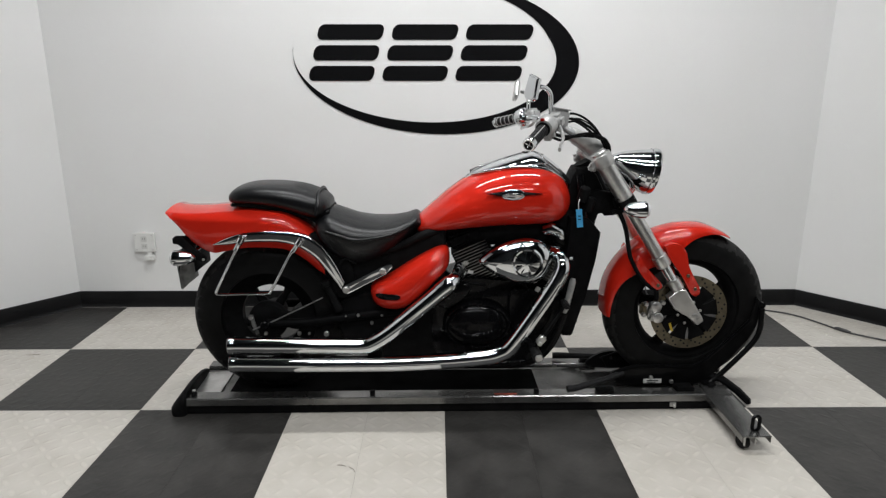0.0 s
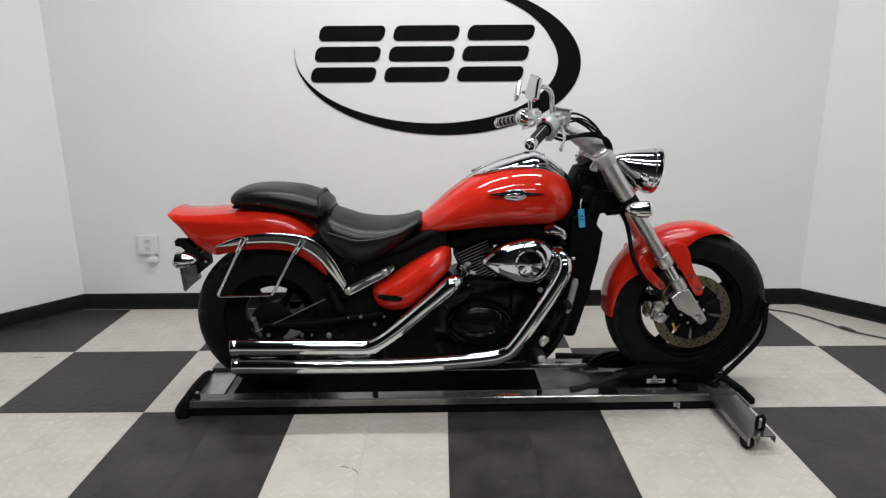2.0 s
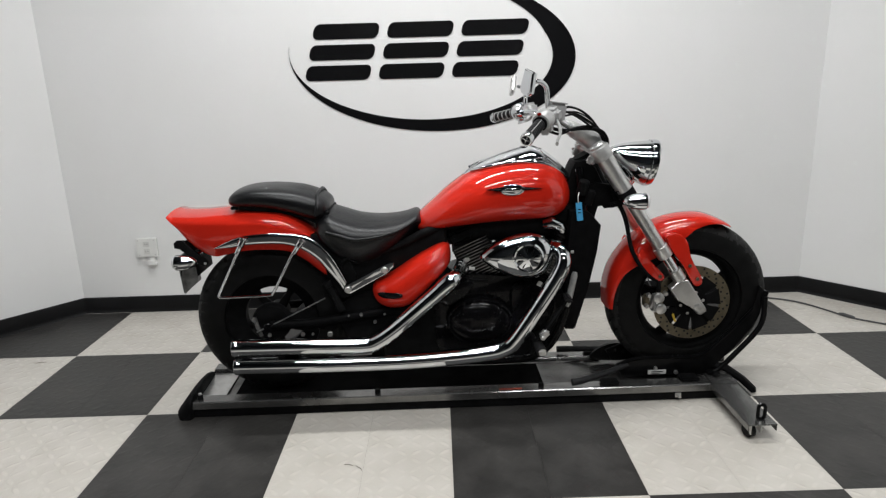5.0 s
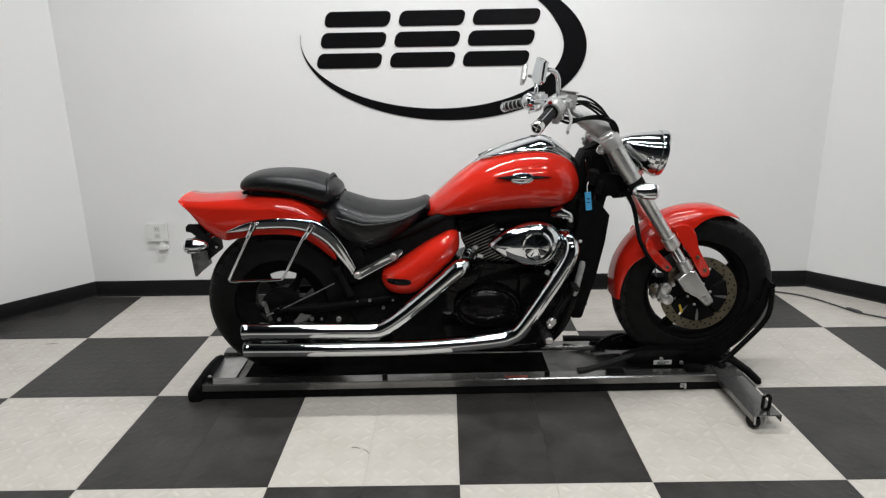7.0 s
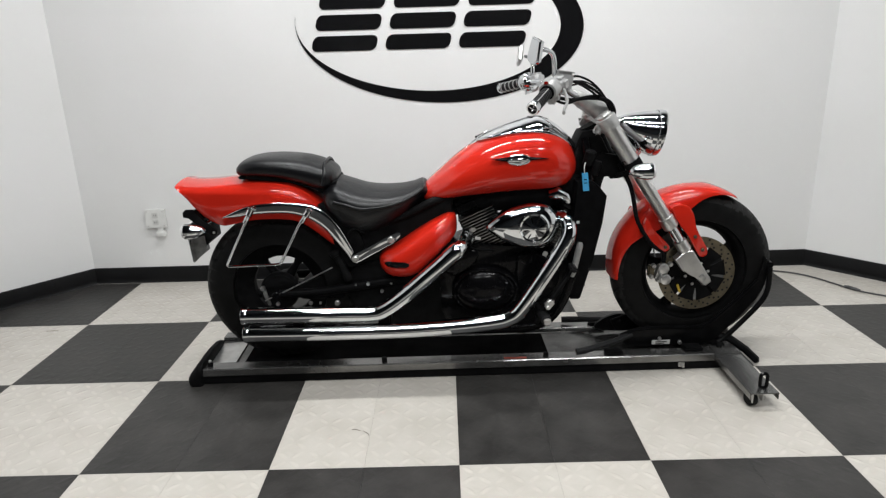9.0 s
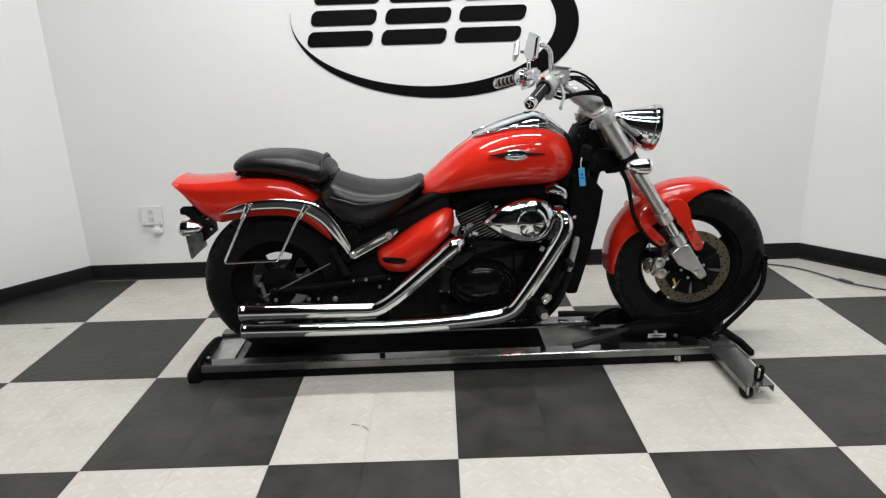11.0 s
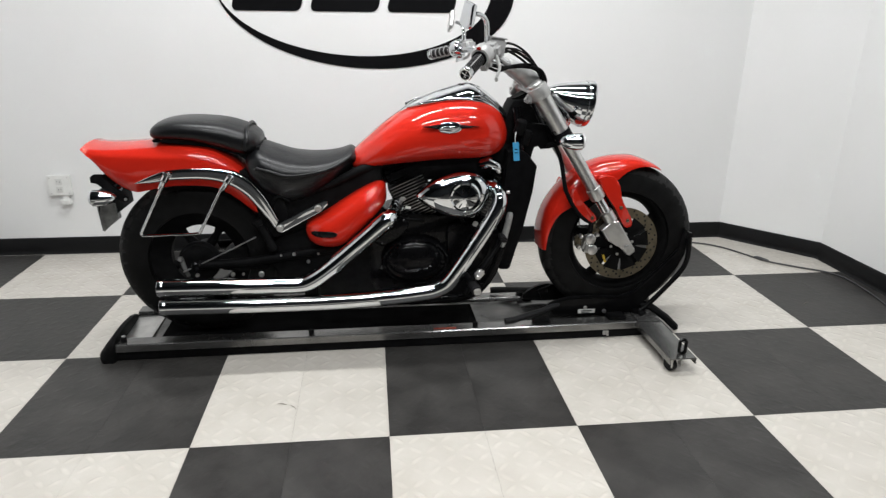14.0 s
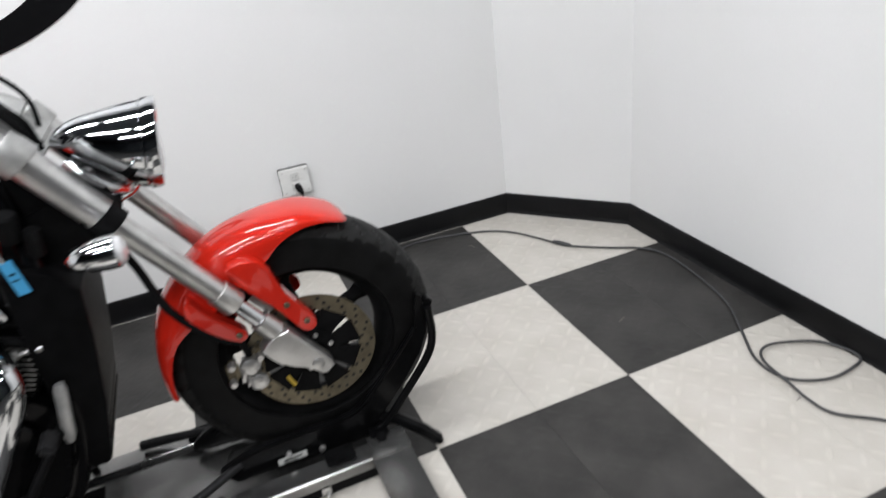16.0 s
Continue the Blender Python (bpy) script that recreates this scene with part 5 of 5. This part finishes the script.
bm = bmesh.new()
lathe(bm, [(0, 0.0), (0, 0.070), (0.012, 0.078), (0.03, 0.078), (0.03, 0)], (RW.x, C - 0.105, RW.z), (0, 1, 0), 36)
drum = part("brake_drum", bm, BLACK_SATIN, rear, "black rear brake drum")
bm = bmesh.new()
slab(bm, [(0.456, 0.392), (0.472, 0.394), (0.480, 0.352), (0.492, 0.314), (0.480, 0.310), (0.466, 0.350)], C - 0.125, C - 0.117, 0.002)
part("brake_arm", bm, PLATE, drum, "dull brake arm")
bolt(drum, (0.465, C - 0.125, 0.385), (0, -1, 0), 0.009, 0.012)
bm = bmesh.new()
tube(bm, [(0.47, C - 0.13, 0.334), (0.558, C - 0.13, 0.373), (0.700, C - 0.13, 0.442), (0.748, C - 0.13, 0.466)], 0.0026, 8)
part("brake_rod", bm, STEEL, BIKE, "thin steel brake rod")
bm = bmesh.new()
lathe(bm, [(0, 0.022), (0.02, 0.022), (0.022, 0.016), (0.10, 0.016), (0.11, 0.02), (0.13, 0.02)], (0.757, C - 0.12, 0.530), (0.40, 0, -0.90), 14)
part("shock_absorber", bm, BLACK_SATIN, BIKE)
bolt(BIKE, (RW.x, C - 0.142, RW.z), (0, -1, 0), 0.018, 0.014, BLACK_GLOSS, "axle_nut")
for x, z, r in ((0.835, 0.392, 0.006), (0.884, 0.395, 0.011), (0.936, 0.363, 0.011), (0.757, 0.318, 0.017), (0.521, 0.321, 0.012), (0.651, 0.320, 0.013), (0.690, 0.320, 0.008), (0.975, 0.395, 0.008)):
    bolt(BIKE, (x, C - 0.13, z), (0, -1, 0), r * 0.62, 0.010, STEEL)
bm = bmesh.new()
slab(bm, round_outline([(0.60, 0.31), (0.82, 0.31), (0.84, 0.36), (0.80, 0.41), (0.62, 0.385)], 3), C - 0.06, C + 0.06, 0.006)
part("drive_case", bm, BLACK_SATIN, BIKE, "black final drive case")
bm = bmesh.new()
box(bm, (0.709, C - 0.115, 0.350), (0.154, 0.02, 0.032), 0.005)
part("chain_guard", bm, BLACK_GLOSS, BIKE)
bm = bmesh.new()
tube(bm, [Vector(q) for q in smooth([(0.83, C - 0.12, 0.50), (0.815, C - 0.12, 0.58), (0.84, C - 0.125, 0.62), (0.88, C - 0.12, 0.60)], 5)], 0.006, 8)
part("breather_hose", bm, BLACK_SATIN, BIKE)

# engine
bm = bmesh.new()
slab(bm, round_outline([(1.17, 0.40), (1.20, 0.50), (1.30, 0.54), (1.45, 0.53), (1.60, 0.53), (1.68, 0.45), (1.685, 0.37), (1.60, 0.24), (1.45, 0.185), (1.25, 0.19), (1.18, 0.25)], 5), C - 0.125, C + 0.125, 0.012)
engine = part("engine_case", bm, BLACK_GLOSS, BIKE, "gloss black engine case")
bm = bmesh.new()
dome(bm, [(1.345 + 0.132 * math.cos(t), 0.358 + 0.096 * math.sin(t)) for t in [2 * math.pi * k / 40 for k in range(40)]], 1.345, 0.358, [(C - 0.12, 1.0), (C - 0.146, 1.0), (C - 0.157, 0.97), (C - 0.162, 0.92), (C - 0.157, 0.87), (C - 0.166, 0.80), (C - 0.177, 0.6), (C - 0.183, 0.35), (C - 0.185, 0.1)])
clutch = part("clutch_cover", bm, BLACK_GLOSS, engine, "round gloss black clutch cover")
for k in range(10):
    a = 2 * math.pi * k / 10 + 0.2
    bolt(clutch, (1.345 + 0.123 * math.cos(a), C - 0.157, 0.358 + 0.089 * math.sin(a)), (0, -1, 0), 0.0055, 0.005, BLACK_GLOSS)
bm = bmesh.new()
dome(bm, round_outline([(1.47, 0.49), (1.56, 0.50), (1.63, 0.44), (1.62, 0.36), (1.55, 0.30), (1.48, 0.33)], 5), 1.55, 0.41, [(C - 0.12, 1.0), (C - 0.138, 1.0), (C - 0.145, 0.93), (C - 0.147, 0.6), (C - 0.147, 0.1)])
part("generator_cover", bm, BLACK_GLOSS, engine)
bm = bmesh.new()
dome(bm, round_outline([(1.18, 0.46), (1.25, 0.52), (1.32, 0.52), (1.30, 0.47), (1.22, 0.42)], 5), 1.25, 0.475, [(C - 0.12, 1.0), (C - 0.140, 1.0), (C - 0.146, 0.9), (C - 0.148, 0.5), (C - 0.148, 0.1)])
part("gear_cover", bm, BLACK_GLOSS, engine)


def cylinder(base, lean, count, label, cover):
    """A finned cylinder leaning along the bike; lean in degrees, forward positive."""
    a = math.radians(lean)
    up = Vector((math.sin(a), 0, math.cos(a)))
    along = Vector((math.cos(a), 0, -math.sin(a)))
    bm = bmesh.new()
    lathe(bm, [(-0.02, 0.055), (0.17, 0.055)], base, up, 24)
    cyl = part("cylinder", bm, BLACK_SATIN, engine, label)
    rot = Matrix.Rotation(a, 3, "Y")
    for k in range(count):
        c = Vector(base) + up * (0.004 + 0.0118 * k)
        bm = bmesh.new()
        box(bm, c, (0.150, 0.205, 0.0048), 0.0016, rot, 1)
        part("fin", bm, FIN, cyl)
        bm = bmesh.new()
        box(bm, c + Vector((0, -0.1027, 0)), (0.135, 0.0012, 0.0026), 0, rot)
        part("fin_edge", bm, FIN_EDGE, cyl)
    bm = bmesh.new()
    box(bm, Vector(base) + up * (0.0118 * count + 0.030), (0.150, 0.20, 0.055), 0.014, rot, 3)
    head = part("cylinder_head", bm, BLACK_GLOSS, cyl)
    bm = bmesh.new()
    c = Vector(base) + up * (0.0118 * count + 0.058)
    box(bm, c + Vector((0, -0.006, -0.004)), (0.100, 0.20, 0.040), 0.019, rot, 5)
    part("head_cover", bm, cover, cyl, "rounded head cover")
    return up, along


cylinder((1.378, C, 0.516), -24, 14, "black finned rear cylinder", BLACK_GLOSS)
cylinder((1.576, C, 0.524), 26, 13, "black finned front cylinder", CHROME)
for x, z in ((1.275, 0.535), (1.545, 0.535), (1.30, 0.60)):
    bm = bmesh.new()
    box(bm, (x, C - 0.118, z), (0.022, 0.02, 0.016), 0.004)
    part("hose_clip", bm, STEEL, engine)
for x, z, w, h, a in ((1.318, 0.570, 0.022, 0.012, 0.15), (1.577, 0.499, 0.018, 0.020, 0.5), (1.581, 0.464, 0.009, 0.022, -0.3), (1.520, 0.425, 0.010, 0.006, 0.2)):
    bm = bmesh.new()
    box(bm, (x, C - 0.137, z), (w, 0.008, h), 0.002, Matrix.Rotation(a, 3, "Y"))
    part("cable_clip", bm, STICKER, engine, "pale cable clip")
bm = bmesh.new()
tube(bm, [(1.590, C - 0.105, 0.722), (1.597, C - 0.108, 0.725), (1.625, C - 0.115, 0.733), (1.652, C - 0.115, 0.722), (1.668, C - 0.112, 0.700), (1.672, C - 0.11, 0.690)], [0.010, 0.019, 0.025, 0.023, 0.018, 0.010], 16)
part("thermostat_cover", bm, CHROME, engine, "chrome casting under the tank")
for pts, r in (([(1.27, C - 0.11, 0.60), (1.255, C - 0.12, 0.56), (1.30, C - 0.125, 0.525), (1.38, C - 0.125, 0.515)], 0.006), ([(1.52, C - 0.12, 0.55), (1.535, C - 0.13, 0.50), (1.60, C - 0.13, 0.47)], 0.007), ([(1.58, C - 0.10, 0.66), (1.66, C - 0.11, 0.64), (1.70, C - 0.11, 0.60)], 0.009)):
    bm = bmesh.new()
    tube(bm, [Vector(q) for q in smooth(pts, 6)], r, 8)
    part("coolant_hose", bm, BLACK_SATIN, engine)

bm = bmesh.new()
slab(bm, round_outline([(0.80, 0.40), (0.86, 0.47), (1.10, 0.50), (1.24, 0.50), (1.30, 0.30), (1.25, 0.20), (1.10, 0.195), (0.92, 0.22), (0.82, 0.29)], 4), C - 0.112, C + 0.112, 0.012)
part("gearbox", bm, BLACK_SATIN, engine, "black gearbox casting")
bm = bmesh.new()
body(bm, [(1.20, 0.735, 0.70, 0.05, 0.5), (1.26, 0.765, 0.675, 0.085, 0.5), (1.40, 0.775, 0.655, 0.095, 0.5), (1.60, 0.785, 0.66, 0.095, 0.5), (1.70, 0.80, 0.68, 0.085, 0.5), (1.73, 0.79, 0.71, 0.05, 0.5)], C, 20, 4, 4, 4)
part("backbone_frame", bm, BLACK_SATIN, BIKE, "black frame backbone under the tank")
bm = bmesh.new()
slab(bm, [(1.40, 0.50), (1.44, 0.68), (1.50, 0.70), (1.58, 0.68), (1.60, 0.50)], C - 0.06, C + 0.06, 0.01)
part("carburettor", bm, BLACK_SATIN, engine)

# air cleaner
drop = round_outline([(1.345, 0.628), (1.362, 0.648), (1.410, 0.682), (1.470, 0.706), (1.530, 0.714), (1.585, 0.698), (1.616, 0.655), (1.617, 0.605), (1.590, 0.560), (1.540, 0.539), (1.478, 0.545), (1.410, 0.572), (1.362, 0.606)], 5)
bm = bmesh.new()
dome(bm, drop, 1.52, 0.628, [(C - 0.12, 0.92), (C - 0.16, 0.94), (C - 0.170, 1.0), (C - 0.184, 1.0), (C - 0.198, 0.97), (C - 0.209, 0.89), (C - 0.217, 0.76), (C - 0.223, 0.58), (C - 0.227, 0.38), (C - 0.229, 0.2), (C - 0.229, 0.05)])
air = part("air_cleaner", bm, CHROME, BIKE, "teardrop chrome air cleaner cover")
bm = bmesh.new()
lathe(bm, [(-0.01, 0.0), (-0.01, 0.058), (0.003, 0.058), (0.007, 0.052), (0.004, 0.046), (0.016, 0.012), (0.018, 0.0)], (1.520, C - 0.2265, 0.630), (0, -1, 0.06), 48)
part("air_cleaner_cap", bm, CHROME, air, "round chrome cap with a cone centre")
bm = bmesh.new()
for k in range(8):
    a = 2 * math.pi * k / 8 + 0.25
    q = Vector((1.520 + 0.030 * math.cos(a), C - 0.2385, 0.630 + 0.030 * math.sin(a)))
    box(bm, q, (0.026, 0.004, 0.003), 0.001, Matrix.Rotation(-a, 3, "Y"))
part("cap_rib", bm, BLACK_GLOSS, air)
bolt(air, (1.372, C - 0.195, 0.627), (0, -1, 0), 0.010, 0.018, CHROME)

# exhausts
YE = C - 0.240
bm = bmesh.new()
upper = smooth([(0.430, YE, 0.317), (0.60, YE, 0.315), (0.80, YE, 0.313), (0.905, YE, 0.312), (0.952, YE, 0.324), (1.023, YE + 0.003, 0.371), (1.13, YE + 0.010, 0.459), (1.215, YE + 0.016, 0.531)], 6)
tube(bm, [Vector(q) for q in upper], 0.0310, 28)
ex = part("upper_exhaust", bm, CHROME, BIKE, "long chrome upper exhaust pipe")
bm = bmesh.new()
tube(bm, [Vector(q) for q in smooth([(1.200, YE + 0.015, 0.519), (1.232, YE + 0.018, 0.545), (1.250, YE + 0.030, 0.556), (1.266, YE + 0.065, 0.560), (1.28, YE + 0.13, 0.572)], 5)], [0.0328] * 8 + [0.0285] * 13, 24)
part("heat_shield_end", bm, CHROME, ex)
bm = bmesh.new()
lathe(bm, [(0, 0.0320), (0.004, 0.0330), (0.020, 0.0330), (0.022, 0.031), (0.022, 0.027), (-0.04, 0.026), (-0.04, 0)], (0.432, YE, 0.317), (-1, 0, 0), 28)
cap = part("end_cap", bm, CHROME, ex, "chrome end cap")
bm = bmesh.new()
lathe(bm, [(-0.038, 0.0), (-0.038, 0.0265), (-0.036, 0.0265), (-0.036, 0.0)], (0.432, YE, 0.317), (-1, 0, 0), 20)
part("bore", bm, DARK, ex)
bm = bmesh.new()
lower = smooth([(0.428, YE, 0.242), (0.70, YE, 0.239), (1.02, YE, 0.240), (1.234, YE, 0.251), (1.375, YE, 0.265), (1.428, YE, 0.279), (1.468, YE, 0.308), (1.539, YE + 0.003, 0.412), (1.611, YE + 0.010, 0.524), (1.647, YE + 0.018, 0.592), (1.652, YE + 0.035, 0.628), (1.636, YE + 0.075, 0.650), (1.61, YE + 0.14, 0.655)], 6)
tube(bm, [Vector(q) for q in lower], [0.0310] * 38 + [0.0310 - 0.0001 * k for k in range(len(lower) - 38)], 28)
ex2 = part("lower_exhaust", bm, CHROME, BIKE, "long chrome lower exhaust pipe")
bm = bmesh.new()
lathe(bm, [(0, 0.0320), (0.004, 0.0330), (0.020, 0.0330), (0.022, 0.031), (0.022, 0.027), (-0.04, 0.026), (-0.04, 0)], (0.432, YE, 0.242), (-1, 0, 0), 28)
part("end_cap", bm, CHROME, ex2, "chrome end cap")
bm = bmesh.new()
lathe(bm, [(-0.038, 0.0), (-0.038, 0.0265), (-0.036, 0.0265), (-0.036, 0.0)], (0.432, YE, 0.242), (-1, 0, 0), 20)
part("bore", bm, DARK, ex2)
for q, z in (((0.62, YE + 0.03), 0.279), ((0.95, YE + 0.03), 0.276)):
    bm = bmesh.new()
    box(bm, (q[0], q[1] + 0.03, z), (0.05, 0.09, 0.06), 0.006)
    part("exhaust_hanger", bm, BLACK_SATIN, BIKE)

bm = bmesh.new()
tube(bm, [(1.652, C - 0.13, 0.622), (1.664, C - 0.13, 0.623), (1.668, C - 0.13, 0.622), (1.694, C - 0.13, 0.622), (1.697, C - 0.13, 0.622), (1.706, C - 0.13, 0.622)], [0.011, 0.011, 0.005, 0.005, 0.008, 0.008], 10)
part("hose_union", bm, STEEL, engine, "small steel hose union")

# foot controls
def foot_set(s):
    y = C + s * 0.13
    bm = bmesh.new()
    tube(bm, [Vector(q) for q in smooth([(1.69, y, 0.46), (1.655, y + s * 0.07, 0.43), (1.615, y + s * 0.10, 0.385), (1.585, y + s * 0.11, 0.345), (1.55, y + s * 0.10, 0.30)], 5)], 0.010, 10)
    ped = part("foot_pedal", bm, BLACK_SATIN, BIKE, "black foot pedal lever")
    bm = bmesh.new()
    box(bm, (1.668, y + s * 0.095, 0.470), (0.030, 0.065, 0.020), 0.006, Matrix.Rotation(0.6, 3, "Y"))
    part("pedal_pad", bm, GRIP, ped)
    bm = bmesh.new()
    tube(bm, [(1.545, y, 0.290), (1.55, y + s * 0.06, 0.290), (1.555, y + s * 0.075, 0.288), (1.565, y + s * 0.16, 0.283)], [0.012, 0.012, 0.020, 0.020], 14)
    peg = part("foot_peg", bm, GRIP, BIKE, "black rubber foot peg with metal tip")
    bm = bmesh.new()
    box(bm, (1.566, y + s * 0.166, 0.284), (0.026, 0.014, 0.024), 0.004, Matrix.Rotation(-0.2, 3, "Y"))
    part("peg_tip", bm, STEEL, peg)
    bm = bmesh.new()
    box(bm, (1.580, y + s * 0.115, 0.336), (0.030, 0.022, 0.040), 0.007, Matrix.Rotation(0.7, 3, "Y"), 3)
    lathe(bm, [(0, 0.0), (0, 0.009), (0.012, 0.009), (0.015, 0.006), (0.015, 0)], (1.572, y + s * 0.124, 0.327), (0, s, 0), 12)
    part("peg_bracket", bm, STEEL, peg, "cast alloy bracket")
    bm = bmesh.new()
    tube(bm, [(1.545, y + s * 0.09, 0.275), (1.535, y + s * 0.092, 0.250), (1.532, y + s * 0.092, 0.243)], [0.012, 0.011, 0.008], 10)
    part("feeler", bm, BLACK_SATIN, peg)


pair(foot_set)
bm = bmesh.new()
tube(bm, [(1.708, C - 0.155, 0.548), (1.706, C - 0.157, 0.534), (1.684, C - 0.16, 0.430), (1.680, C - 0.16, 0.412)], [0.009, 0.013, 0.013, 0.008], 12)
part("reservoir", bm, ALLOY, BIKE, "pale grey cylinder behind the front pipe")

# ---------------------------------------------------------------- marks on the floor
for x, y, r, a in ((0.862, 0.212, 0.016, 2.9), (0.900, 0.190, 0.020, -0.9), (1.0, -0.30, 0.012, 0.3), (0.2, -0.2, 0.014, 1.2), (3.37, 0.30, 0.012, 0.2), (3.2, 0.85, 0.016, 0.4), (-0.75, 1.15, 0.03, 0.1), (3.0, 1.62, 0.02, 2.0)):
    bm = bmesh.new()
    d = Vector((math.cos(a), math.sin(a), 0)) * r
    tube(bm, [Vector((x, y, 0.002)) - d, Vector((x, y, 0.003)) + d * 0.2 + Vector((0.003, 0.002, 0)), Vector((x, y, 0.002)) + d], [0.0007, 0.0013, 0.0007], 6)
    structure("floor_debris", bm, FLAKE, "small dry brown scrap lying on the floor", "debris", "")

# ---------------------------------------------------------------- floor tiles
def tile_mesh(name, w, d, material):
    bm = bmesh.new()
    g, h = 0.0002, 0.006
    lo = [bm.verts.new((sx * (w / 2 - g), sy * (d / 2 - g), -h)) for sx, sy in ((-1, -1), (1, -1), (1, 1), (-1, 1))]
    mi = [bm.verts.new((sx * (w / 2 - g), sy * (d / 2 - g), -0.0003)) for sx, sy in ((-1, -1), (1, -1), (1, 1), (-1, 1))]
    hi = [bm.verts.new((sx * (w / 2 - g - 0.0003), sy * (d / 2 - g - 0.0003), 0)) for sx, sy in ((-1, -1), (1, -1), (1, 1), (-1, 1))]
    bm.faces.new(hi)
    for a, b in ((lo, mi), (mi, hi)):
        for i in range(4):
            bm.faces.new((a[i], a[(i + 1) % 4], b[(i + 1) % 4], b[i]))
    return finish(bm, name, material, flat=True)


HALF = {0: tile_mesh("floor_tile_black", T / 2, T, SLATE), 1: tile_mesh("floor_tile_white", T / 2, T, CREAM)}
for i in range(-3, 6):
    for j in range(-2, 4):
        for k in (0, 1):
            x, y = (i + 0.25 + 0.5 * k) * T, (j + 0.5) * T
            ob = new("floor_tile", HALF[(i + j) % 2])
            ob.parent = FLOOR
            ob.location = (x, y, 0)
bm = bmesh.new()
box(bm, (1.25, -3.72, -0.003), (9.8, 4.99, 0.006), 0)
structure("shop_floor", bm, CONCRETE, "dark concrete shop floor in front of the bay", "floor")
for x0, x1 in ((-3.65, -3 * T - 0.001), (6 * T + 0.001, 6.15)):
    bm = bmesh.new()
    box(bm, ((x0 + x1) / 2, 0.3, -0.003), (x1 - x0, 3.04, 0.006), 0)
    structure("shop_floor_side", bm, CONCRETE, "dark concrete shop floor beside the bay", "floor")
